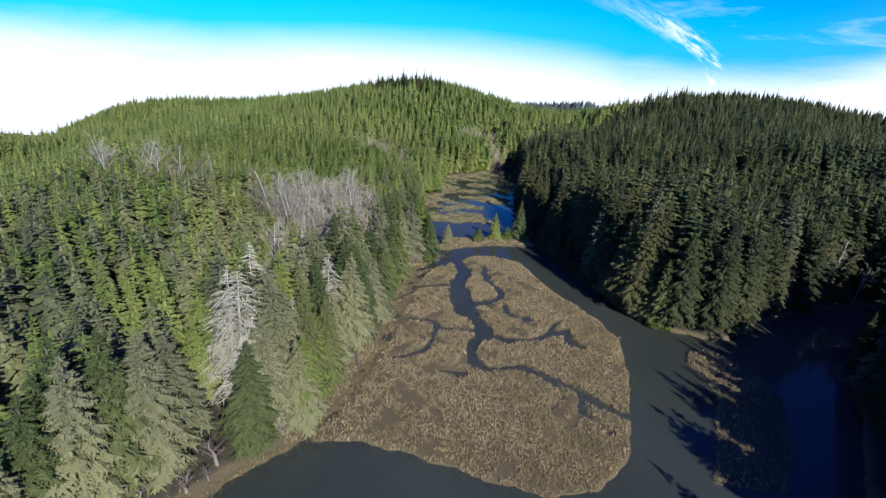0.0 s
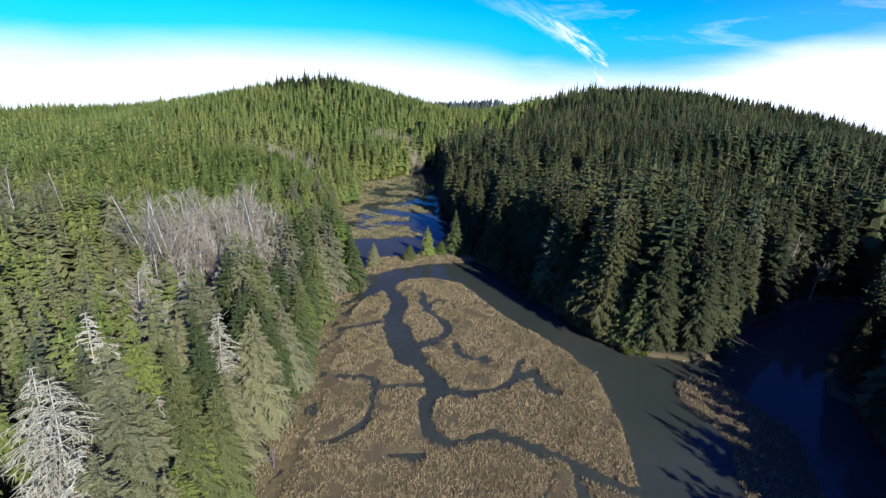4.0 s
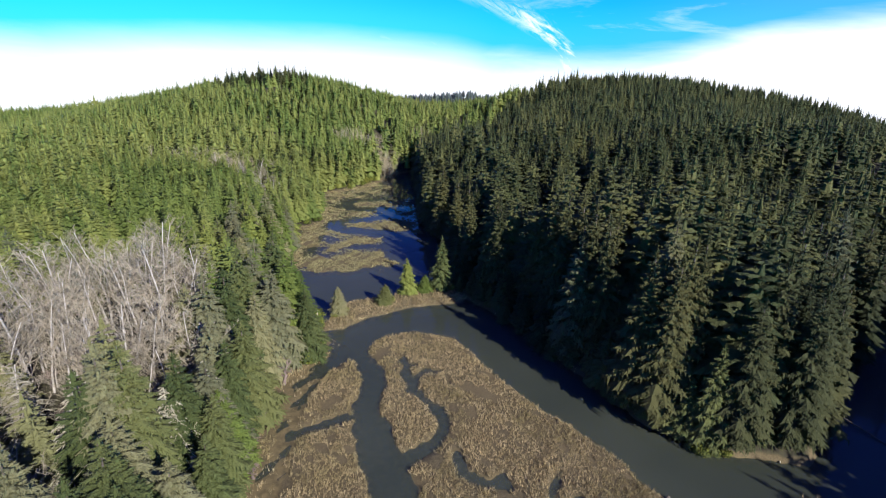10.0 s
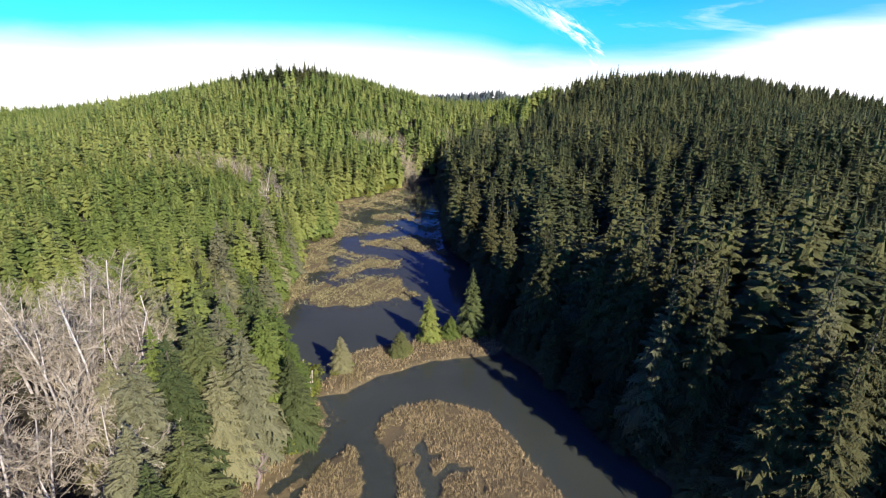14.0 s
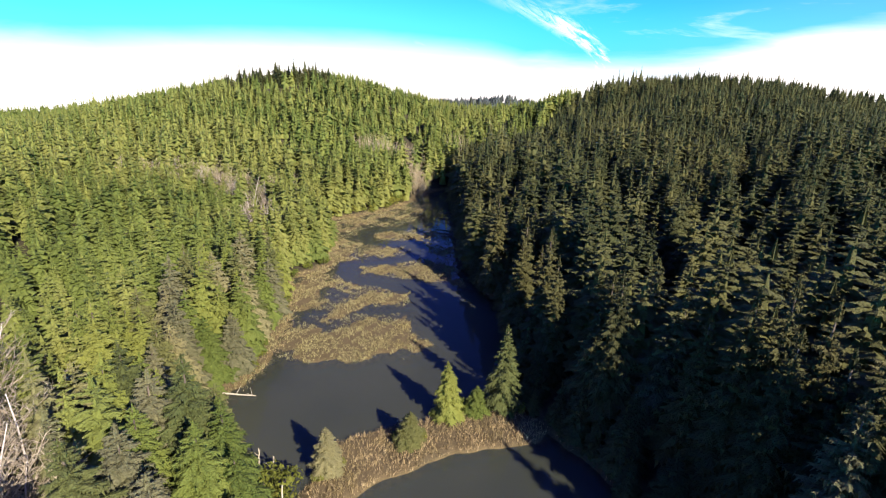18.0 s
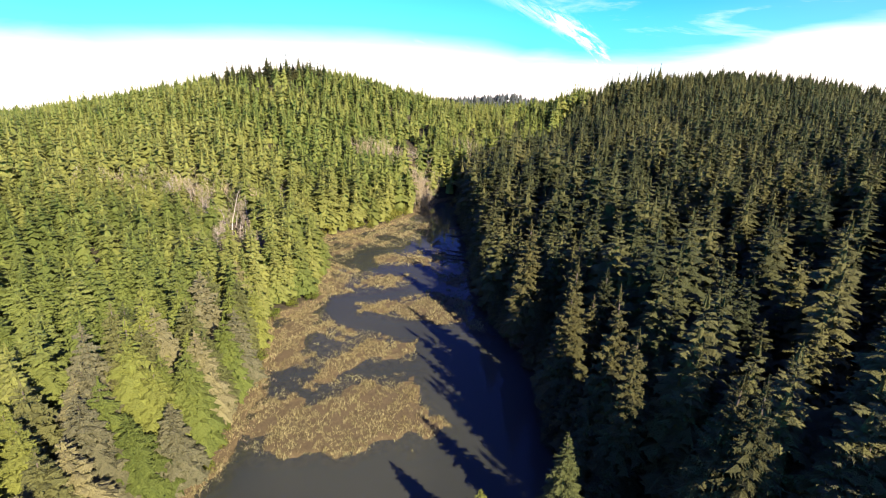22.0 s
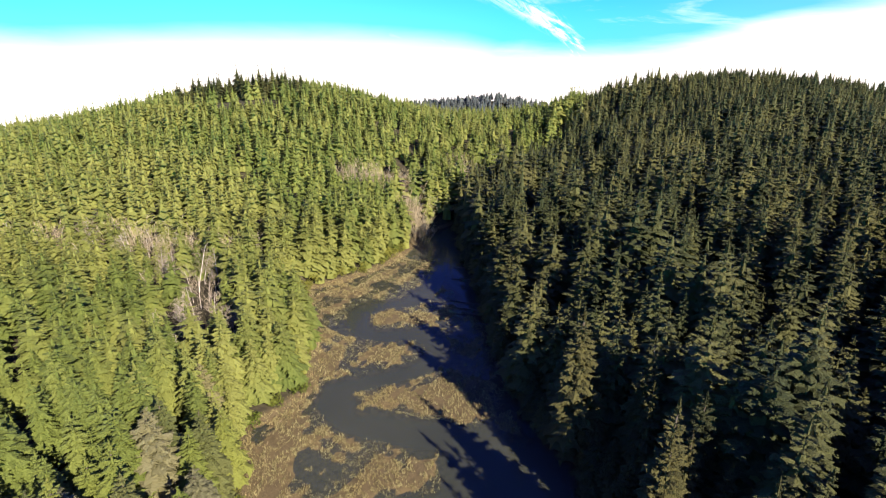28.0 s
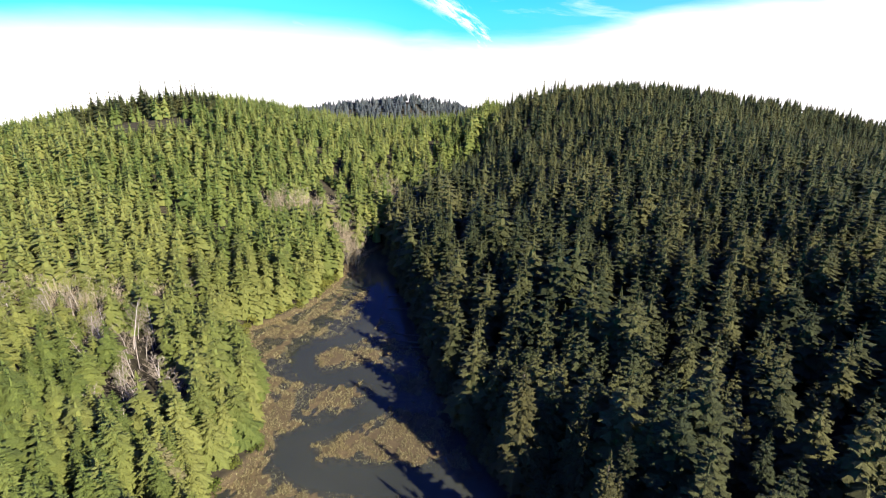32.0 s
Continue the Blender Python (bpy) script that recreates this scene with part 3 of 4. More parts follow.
def bare_tree(rng, tall, limbs, twigs, fine):
    """A leafless alder: leaning stem, rising limbs, many thin twigs. Returns the stem and the branches."""
    lean = (rng.uniform(-0.2, 0.2), rng.uniform(-0.2, 0.2))
    k = 5
    spine = [Vector((lean[0] * tall * (i / k) ** 1.4 + rng.uniform(-0.12, 0.12), lean[1] * tall * (i / k) ** 1.4 + rng.uniform(-0.12, 0.12),
                     tall * i / k - (0.5 if i == 0 else 0))) for i in range(k + 1)]
    stem = tube(spine, [0.105 * (1 - 0.85 * i / k) + 0.014 for i in range(k + 1)], 6)
    out = []

    def on(f):
        g = f * k
        i = min(int(g), k - 1)
        return spine[i].lerp(spine[i + 1], g - i)

    for b in range(limbs):
        f = 0.28 + 0.70 * (b + rng.random()) / limbs
        p, az = on(f), rng.uniform(0, 6.283)
        L = tall * (0.36 * (1 - f) + 0.12) * rng.uniform(0.6, 1.35)
        d = Vector((math.cos(az) * 0.72, math.sin(az) * 0.72, rng.uniform(0.45, 1.15))).normalized()
        mid = p + d * L * 0.5
        end = p + d * L + Vector((0, 0, 0.14 * L))
        out.append(tube([p, mid, end], [0.045 * (1.15 - f) + 0.012, 0.026, 0.012], 3))
        for q in range(twigs):
            u = rng.uniform(0.2, 1.0)
            s = p.lerp(mid, u * 2) if u < 0.5 else mid.lerp(end, u * 2 - 1)
            e = Vector((rng.gauss(0, 1), rng.gauss(0, 1), rng.gauss(0.7, 0.7))).normalized()
            e = (e + d * 0.6).normalized()
            m = rng.uniform(0.5, 1.0) * L * 0.42
            o = e.orthogonal().normalized() * 0.022
            tip = s + e * m
            out.append((np.array([tuple(s + o), tuple(s - o), tuple(tip)]), np.array([(0, 1, 2)])))
            for r in range(fine):
                u2 = rng.uniform(0.25, 0.95)
                s2 = s.lerp(tip, u2)
                e2 = (Vector((rng.gauss(0, 1), rng.gauss(0, 1), rng.gauss(0.5, 0.7))).normalized() + e * 0.7).normalized()
                o2 = e2.orthogonal().normalized() * 0.016
                out.append((np.array([tuple(s2 + o2), tuple(s2 - o2), tuple(s2 + e2 * m * 0.55)]), np.array([(0, 1, 2)])))
    return stem, merged(out)


def thicket(rng, tall):
    """A clump of fine upright leafless twigs, forked towards the top."""
    tri = []
    for i in range(46):
        p = Vector((rng.gauss(0, 0.16), rng.gauss(0, 0.16), 0)) * tall
        top = p * 1.9 + Vector((rng.gauss(0, 0.07), rng.gauss(0, 0.07), rng.uniform(0.55, 1.0))) * tall
        o = Vector((rng.gauss(0, 1), rng.gauss(0, 1), 0)).normalized() * 0.006 * tall
        tri += [p + o, p - o, top]
        for q in range(5):
            s = p.lerp(top, rng.uniform(0.45, 0.95))
            e = s + Vector((rng.gauss(0, 0.07), rng.gauss(0, 0.07), rng.uniform(0.04, 0.16))) * tall
            o2 = Vector((rng.gauss(0, 1), rng.gauss(0, 1), 0.3)).normalized() * 0.005 * tall
            tri += [s + o2, s - o2, e]
    v = np.array([tuple(p) for p in tri])
    return v, np.arange(len(v)).reshape(-1, 3)


def dead_conifer(rng, tall, wide):
    """A bleached spruce without needles: a straight stem and tiers of bare drooping branches with hanging twigs."""
    stem = trunk_of(rng, tall, 0.24, 6)
    out = []
    for w in range(32):
        s = (w + rng.random()) / 32
        z = tall * (0.18 + 0.80 * s)
        for a in range(6):
            az = rng.uniform(0, 6.283)
            L = wide * ((1 - s) ** 0.8 + 0.06) * rng.uniform(0.6, 1.3)
            d = Vector((math.cos(az), math.sin(az), 0))
            p0, p1 = Vector((0, 0, z)), Vector((0, 0, z + 0.05 * L)) + d * L * 0.5
            p2 = Vector((0, 0, z - 0.22 * L)) + d * L
            out.append(tube([p0, p1, p2], [0.06, 0.045, 0.02], 3))
            for q in range(14):
                u = rng.uniform(0.25, 1.0)
                m = p0.lerp(p1, u * 2) if u < 0.5 else p1.lerp(p2, u * 2 - 1)
                e = (d * 0.5 + Vector((rng.gauss(0, 0.6), rng.gauss(0, 0.6), rng.uniform(-0.9, -0.1)))).normalized() * L * rng.uniform(0.15, 0.38)
                o = e.orthogonal().normalized() * 0.035
                out.append((np.array([tuple(m + o), tuple(m - o), tuple(m + e)]), np.array([(0, 1, 2)])))
    return stem, merged(out)


rng = random.Random(7)
TALL = 20.0


def near_kind(wide, mat, count, droop, point, whorls=32, arms=9, teeth=5, hang=2, full=0.22):
    made = []
    for i in range(count):
        v, f = fronds(rng, TALL, wide * rng.uniform(0.9, 1.12), whorls, arms, teeth, base=rng.uniform(0.06, 0.14), droop=droop * rng.uniform(0.85, 1.2),
                      point=point, hang=hang, ragged=0.26, core=0.45, full=full)
        made.append((mesh_from("crown", v, f, mat), mesh_from("trunk", *trunk_of(rng, TALL, 0.30), BARK, smooth_shade=True)))
    return made


FIR, SPRUCE_LABEL, HEM = "tall dark green fir with drooping branches near the creek", "broad grey-green spruce with shaggy lichen-hung branches", "bright yellow-green hemlock with dense feathery branches"
GREEN_LABEL = "dense mid-green fir among spruces on the western bank"
OLD_LABEL = "old spruce with silvery drooping branches, darkened for the bank's shade"
KINDS = {"fir_tree": (near_kind(3.1, NEEDLES, 4, 0.42, 0.85), FIR, "fir tree"),
         "spruce_tree": (near_kind(3.6, SPRUCE, 5, 0.55, 0.70), SPRUCE_LABEL, "spruce tree"),
         "hemlock_tree": (near_kind(3.3, HEMLOCK, 4, 0.55, 0.75), HEM, "hemlock tree"),
         "green_fir": (near_kind(3.3, GREEN_FIR, 4, 0.48, 0.75), GREEN_LABEL, "fir tree"),
         "old_spruce": (near_kind(3.5, SHADED_SPRUCE, 3, 0.50, 0.72, 28), OLD_LABEL, "spruce tree")}
# the same kinds with fewer sprigs, for trees further back
PLAIN = {"fir_tree": (near_kind(3.1, NEEDLES, 4, 0.42, 0.85, 28, 8, 2, 1, 0.28), FIR, "fir tree"),
         "spruce_tree": (near_kind(3.6, SPRUCE, 3, 0.55, 0.70, 26, 8, 2, 1, 0.28), SPRUCE_LABEL, "spruce tree"),
         "hemlock_tree": (near_kind(3.3, HEMLOCK, 3, 0.55, 0.75, 26, 8, 2, 1, 0.28), HEM, "hemlock tree"),
         "green_fir": (near_kind(3.3, GREEN_FIR, 2, 0.48, 0.75, 26, 8, 2, 1, 0.28), GREEN_LABEL, "fir tree"),
         "old_spruce": (near_kind(3.5, SHADED_SPRUCE, 2, 0.50, 0.72, 24, 8, 2, 1, 0.28), OLD_LABEL, "spruce tree")}


def stand_kind(count, wide, whorls, arms, teeth, base, droop, point, ragged, core, core_top, hang=0):
    """Lighter crowns, one metre tall, for the stands."""
    return [unit(fronds(rng, TALL, wide * rng.uniform(0.85, 1.15), whorls, arms, teeth, base=base, droop=droop, point=point, ragged=ragged, hang=hang,
                        core=core, core_top=core_top, full=0.28 if teeth else 0.36), TALL) for i in range(count)]


fir_close = stand_kind(7, 3.3, 18, 7, 2, 0.16, 0.62, 0.78, 0.24, 0.46, 0.86)
fir_mid = stand_kind(8, 3.4, 12, 7, 1, 0.30, 0.70, 0.80, 0.22, 0.50, 0.88)
fir_far = stand_kind(8, 3.5, 8, 5, 0, 0.36, 0.75, 0.82, 0.2, 0.54, 0.90)
dark_close = stand_kind(7, 3.4, 18, 7, 2, 0.14, 0.52, 0.88, 0.22, 0.46, 0.86)
dark_mid = stand_kind(8, 3.5, 12, 7, 1, 0.28, 0.58, 0.88, 0.2, 0.50, 0.88)
dark_far = stand_kind(8, 3.5, 8, 5, 0, 0.36, 0.65, 0.88, 0.18, 0.54, 0.90)
fir_tiny = stand_kind(4, 3.4, 5, 5, 0, 0.25, 0.5, 0.8, 0.15, 0.6, 0.9)


def tree_spots():
    """Jittered rows of stems over both slopes: x, y, a height's spread and a draw."""
    r = random.Random(11)
    spots = []
    step = 3.45
    for iy in range(int((540 + 45) / step)):
        for ix in range(int(676 / step)):
            x = -300 + step * (ix + r.uniform(0.08, 0.92))
            y = -45 + step * (iy + r.uniform(0.08, 0.92))
            tall, keep, a = r.gauss(0, 1), r.random(), r.random()
            if keep > (0.08 if x < 20 else 0.18 if x < 130 and 62 < y < 280 else 0.42):
                spots.append((x, y, tall, a))
    s = np.array(spots)
    x, y = s[:, 0], s[:, 1]
    dw, de = bank_w(y) - x, east_of(x, y)
    ok = (dw > 1.6) | (de > 0.8)
    ok &= (x > -0.98 * (y + 30) - 12)
    ok &= ~((x > 130) & (y < 100)) & ~((dw > 0) & (y < 8)) & (np.hypot((x - 40) / 1.12, y - 240) < 345) & (y < 500) & (x < 372) & ((x < 186) | (x - 0.95 * (y - 60) < 150))
    return s[ok], dw[ok], de[ok]


SPOTS, DW, DE = tree_spots()
# leafless clumps: centre, half widths, share
BARE = ((-31, 112, 15, 18, 1.0), (-32, 74, 8, 8, 0.35), (-85, 132, 20, 8, 0.8), (-44, 246, 22, 9, 0.55), (-21, 214, 8, 10, 0.9), (-26, 232, 10, 8, 0.9),
        (20, 300, 11, 8, 0.8), (30, 287, 7, 8, 0.9), (52, 316, 9, 10, 0.85), (-39, 363, 20, 9, 1.0), (-19, 97, 6, 7, 0.85), (103, 108, 7, 5, 0.8))


def bare_share(x, y):
    return max(k * math.exp(-(((x - cx) / rx) ** 2 + ((y - cy) / ry) ** 2) ** 2) for cx, cy, rx, ry, k in BARE)


fir_spots, alder_spots = [], []
pick = random.Random(5)
CLEAR = ((-27, 45, 3.0), (-25.3, 41.5, 2.0), (47.5, 114.5, 2.5), (-19, 150, 2.0), (-20, 66, 2.2), (48.4, 85, 2.2), (46.4, 100.8, 2.2), (54.1, 83.3, 2.0))
for (x, y, tall, a), dw, de in zip(SPOTS, DW, DE):
    if min(math.hypot(x - cx, y - cy) - r for cx, cy, r in CLEAR) < 0:
        continue
    if math.hypot((x + 31) / 13.5, (y - 112) / 16.5) < 1 and a > 0.36:
        continue
    d = max(dw, de)
    h = ((13.2 if d < 24 else 11.4 if d < 60 else 10.4) + (2.6 if d < 50 else 1.2) * tall + (5.0 if d < 14 and y < 310 else 2.5 if d < 24 and y < 310 else 0)) if de > 0 else (9.2 + 1.4 * tall + (5.5 if d < 14 else 3.0 if d < 22 else 0))
    h -= 2.2 if de > 0 and d < 24 and 150 < y < 285 else 0
    h += 3.5 if y < 62 and de > 0 else -1.0 if y > 330 and de > 0 else 0
    if de > 0 and 62 < y < 260 and d < 60:
        if pick.random() < 0.12:
            continue
        h += 1.5 + 1.6 * tall
    if de > 0 and 76 < y < 128 and d < 34:
        h += 5.0
    if dw > 0 and d < 62 and y < 128:
        if pick.random() < 0.22:
            continue
        h += 4.0 if d < 32 else 3.0
    if -60 < x < -18 and 352 < y < 375:
        continue
    if -70 < x < -10 and 378 < y < 394:
        h += 2.6 - 0.06 * abs(x + 35) + 0.8 * tall
    if pick.random() < bare_share(x, y):
        alder_spots.append((x, y, (12.6 if y < 130 else 7.0 if y < 262 else 8.0 if y < 350 else 4.5) + 1.3 * tall, a, d))
    else:
        h *= (0.85 + 0.15 * min(1.0, d / 7)) if de > 0 else (0.66 + 0.34 * min(1.0, d / 8))
        fir_spots.append((x, y, min(max(7.0, h), 26.0 if de > 0 and 76 < y < 128 else 22.0 if d < 30 or y < 62 else 14.5 if y < 376 else 19.0), a, d))
for i in range(75):
    g, r = pick.uniform(0, 6.283), math.sqrt(pick.random())
    alder_spots.append((-31 + 13 * r * math.cos(g), 112 + 16.5 * r * math.sin(g), pick.gauss(12.0, 2.6), pick.random(), 8))
fir_spots.sort(key=lambda s: max(0, s[4]) + 0.9 * max(0, s[1] - 175) + 0.6 * max(0, 30 - s[1]) + (0 if s[0] < 0 else 5))
near_fir, fir_spots = fir_spots[:225], fir_spots[225:]

turn = random.Random(3)


def plant(kind, x, y, h, a, wide=1.0):
    meshes, label, category = (KINDS if abs(x + 14) < 32 and y < 126 or -4 < x < 62 and y < 145 else PLAIN)[kind]
    crown, trunk = meshes[int(a * (len(meshes) - 0.01))]
    root = new(kind)
    k = h / TALL
    w = k ** 0.65 * turn.uniform(0.88, 1.15) * wide
    root.matrix_basis = pose(x, y, float(height(x, y)) - 0.1, turn.uniform(-2, 2), turn.uniform(-2, 2), turn.uniform(0, 360)) @ Matrix.Diagonal((w, w, k, 1))
    part("trunk", trunk, root, "ridged brown bark trunk")
    part("crown", crown, root)
    return tagged(root, label, category, category + "s along the creek")


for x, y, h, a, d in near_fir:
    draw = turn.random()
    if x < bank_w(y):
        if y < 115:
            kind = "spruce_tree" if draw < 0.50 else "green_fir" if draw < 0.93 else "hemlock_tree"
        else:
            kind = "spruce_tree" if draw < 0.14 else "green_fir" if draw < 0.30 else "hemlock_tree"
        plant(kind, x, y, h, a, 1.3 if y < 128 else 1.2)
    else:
        # the eastern bank gets the needles with shade in their colour
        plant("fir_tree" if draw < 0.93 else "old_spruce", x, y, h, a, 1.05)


def stand(name, spots, kinds, mat, label, width):
    r = random.Random(17)
    vs, fs, ts, n = [], [], [], 0
    zs = height(np.array([s[0] for s in spots]), np.array([s[1] for s in spots]))
    for (x, y, h, a, d), z in zip(spots, zs):
        v, f = kinds[int(a * (len(kinds) - 0.01))]
        g, k = r.uniform(0, 6.283), h * width * r.uniform(0.82, 1.2)
        c, s = math.cos(g) * k, math.sin(g) * k
        vs.append(np.stack([v[:, 0] * c - v[:, 1] * s + x, v[:, 0] * s + v[:, 1] * c + y, v[:, 2] * h + z - 0.2], 1))
        fs.append(f + n)
        ts.append(np.full(len(v), r.random()))
        n += len(v)
    ob = new(name, mesh_from(name, np.concatenate(vs), np.concatenate(fs), mat, np.concatenate(ts)))
    return tagged(ob, label, "forest", kind="stuff")


def is_west(s):
    return s[0] < bank_w(s[1])


def reach_of(s):
    """How far a tree stands from the middle of the creek's lower half."""
    return math.hypot(s[0] - 8, max(0.0, s[1] - 150, 20 - s[1]))


close = [s for s in fir_spots if reach_of(s) < 58]
mid = [s for s in fir_spots if 58 <= reach_of(s) < 112]
back = [s for s in fir_spots if reach_of(s) >= 112]
tall_crest = [s for s in back if -70 < s[0] < -10 and 378 < s[1] < 394]
back = [s for s in back if s not in tall_crest]
grey = [s for s in close + mid if is_west(s) and s[1] < 132 and (s[3] * 13) % 1 < 0.55]
chosen = set(grey)
close, mid = [s for s in close if s not in chosen], [s for s in mid if s not in chosen]
stand("spruce_stand", [s for s in grey if reach_of(s) >= 58], fir_mid, SPRUCE_STAND, "grey-green spruces further back in the western forest", 1.35)
stand("spruce_stand", [s for s in grey if reach_of(s) < 58], fir_close, SPRUCE_STAND, "grey-green spruces scattered through the western forest", 1.35)
# West takes the needles coloured lighter for sun, east those darkened for shade.
stand("fir_stand", [s for s in close if is_west(s)], fir_close, LIT_STAND, "yellow-green conifers behind the western bank", 1.3)
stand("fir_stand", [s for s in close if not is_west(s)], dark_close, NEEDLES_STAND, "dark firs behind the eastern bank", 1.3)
stand("fir_stand", [s for s in mid if is_west(s)], fir_mid, LIT_STAND, "dense yellow-green conifer forest on the sunlit slope", 1.42)
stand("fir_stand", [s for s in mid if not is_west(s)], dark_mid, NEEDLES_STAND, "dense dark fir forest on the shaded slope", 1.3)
stand("fir_stand", [s for s in back if is_west(s)], fir_far, LIT_STAND, "distant olive-green conifer forest covering the hilltop", 1.62)
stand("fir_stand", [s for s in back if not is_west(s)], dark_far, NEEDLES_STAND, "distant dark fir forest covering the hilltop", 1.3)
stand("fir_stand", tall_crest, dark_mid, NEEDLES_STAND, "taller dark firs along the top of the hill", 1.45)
shore = random.Random(29)
arm = [(70 + 36 * k / 24 + shore.uniform(-0.7, 0.7), 92.5 + 14 * k / 24 + shore.uniform(-0.5, 1.5), shore.uniform(3.5, 8), shore.random(), 1) for k in range(24)]
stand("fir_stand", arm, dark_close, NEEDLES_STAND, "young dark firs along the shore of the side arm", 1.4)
edge = [(float(bank_e(y)) + shore.uniform(-0.3, 1.4), y, shore.uniform(4.5, 10.5), shore.random(), 1) for y in (88 + 210 * (i + shore.random()) / 95 for i in range(95))]
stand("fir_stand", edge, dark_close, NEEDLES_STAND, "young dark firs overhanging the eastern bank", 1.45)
ridge = random.Random(23)
south = [(ridge.uniform(-310, -30), ridge.uniform(-60, 262), ridge.uniform(10, 15), ridge.random(), 0) for i in range(4800)]
south = [s for s in south if bank_w(s[1]) - s[0] > 3 and s[0] < -0.98 * (s[1] + 30) - 12]
stand("fir_stand", south, fir_tiny, LIT_STAND, "conifer forest behind the western bank", 1.2)
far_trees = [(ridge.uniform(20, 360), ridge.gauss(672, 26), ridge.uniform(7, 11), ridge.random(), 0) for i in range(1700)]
stand("fir_stand", far_trees, fir_tiny, HAZE_STAND, "far wooded ridge beyond the valley, haze painted into its colour", 2.0)


# ---- leafless alders ----
rng = random.Random(41)
ALDER_TALL = 11.0
alder_kinds = []
for i in range(6):
    stem, twigs = bare_tree(rng, ALDER_TALL, 18, 8, 5)
    alder_kinds.append((mesh_from("stem", *stem, ALDER, smooth_shade=True), mesh_from("crown", *twigs, ALDER_TWIG)))
alder_light = [unit(thicket(rng, ALDER_TALL), ALDER_TALL) for i in range(6)]
alder_spots.sort(key=lambda s: s[4] + 9 * max(0, s[1] - 130))
for x, y, h, a, d in alder_spots[:180]:
    root = new("alder_tree")
    k = max(6.0, h) / ALDER_TALL
    root.matrix_basis = pose(x, y, float(height(x, y)) - 0.1, turn.uniform(-4, 4), turn.uniform(-4, 4), turn.uniform(0, 360)) @ Matrix.Diagonal((k * 1.15, k * 1.15, k, 1))
    stem, twigs = alder_kinds[int(a * 5.99)]
    part("stem", stem, root), part("crown", twigs, root)
    tagged(root, "bare leafless alder with pale grey branches among the firs", "alder tree", "bare alders behind the bank")
rest = alder_spots[180:]
tuft = random.Random(77)
thick = [(x + tuft.gauss(0, 1.6), y + tuft.gauss(0, 1.6), h * tuft.uniform(0.6, 1.0), tuft.random(), d) for x, y, h, a, d in rest for i in range(2)]
stand("alder_stand", rest + thick, alder_light, THICKET, "beige leafless alder thicket among the firs", 1.15)

# ---- bleached dead spruces ----
dead_kinds = [dead_conifer(rng, TALL, 6.2), dead_conifer(rng, TALL, 5.4)]
dead_kinds = [(mesh_from("stem", *a, SILVER, smooth_shade=True), mesh_from("crown", *b, SILVER)) for a, b in dead_kinds]
for x, y, h, i in ((-27, 45, 21, 0), (-29.5, 47.5, 20, 1), (-24.5, 42.5, 17, 1), (-20, 66, 17, 1), (-18.5, 76, 16, 1), (-31, 60, 18, 1), (-16.5, 103, 14, 0),
                   (-15, 95, 13, 1), (-24, 84, 15, 0), (-30, 88, 15, 1), (-27, 77, 16, 0), (-19.5, 83, 13, 1), (-34, 82, 15, 1), (-22, 52, 15, 0), (-17, 88, 14, 0)):
    root = new("dead_spruce")
    k = h / TALL
    root.matrix_basis = pose(x, y, float(height(x, y)) - 0.1, turn.uniform(-2, 2), turn.uniform(-2, 2), turn.uniform(0, 360)) @ Matrix.Diagonal((k, k, k, 1))
    part("stem", dead_kinds[i][0], root), part("crown", dead_kinds[i][1], root)
    tagged(root, "dead spruce bleached silver with bare drooping branches", "dead tree", "dead spruces")

# ---- young trees on the island and the eastern point ----
for kind, x, y, h, w in (("hemlock_tree", 16.6, 141.5, 8.8, 1.15), ("green_fir", 24.2, 142.2, 13.3, 1.0), ("spruce_tree", 1.1, 133.2, 6.3, 1.1), ("green_fir", 10.9, 137.0, 4.6, 1.5),
                         ("hemlock_tree", 20.5, 142.2, 4.2, 1.6), ("green_fir", 48.4, 85.2, 16.0, 1.0), ("green_fir", 54.1, 84, 9.0, 1.3),
                         ("old_spruce", 46.4, 101.2, 12.3, 1.25), ("fir_tree", 45.5, 90.5, 13, 1.0), ("green_fir", 51.5, 86.5, 10, 1.2), ("fir_tree", 57.5, 85.5, 8, 1.3), ("old_spruce", 60.5, 90.5, 11, 1.2),
                         ("fir_tree", 64.5, 92, 12, 1.2), ("old_spruce", 67, 94, 11, 1.3), ("green_fir", 46.5, 87.5, 9, 1.3)):
    tagged(plant(kind, x, y, h, turn.random(), w), "young sunlit conifer standing at the water's edge", group="young conifers at the water")


for kind, x, y, h in (("spruce_tree", -19, 45, 13), ("spruce_tree", -24.5, 50, 17), ("hemlock_tree", -19.5, 52, 13), ("spruce_tree", -17.5, 59, 14), ("spruce_tree", -33, 37, 15), ("spruce_tree", -15.5, 70, 13),
                      ("spruce_tree", -19, 150, 14), ("spruce_tree", -21, 155, 13), ("spruce_tree", -18.5, 167, 14), ("spruce_tree", -20.5, 170, 13), ("spruce_tree", -15, 194, 11)):
    plant(kind, x, y, h, turn.random(), 1.35)
for x, y, h in ((47.5, 114.5, 20.5), (43, 122, 19), (52, 119, 20), (39.5, 131, 17)):
    tagged(plant("old_spruce", x, y, h, turn.random(), 1.2), "old silvery spruce with long drooping lichen-covered branches", group="old spruces on the slope")


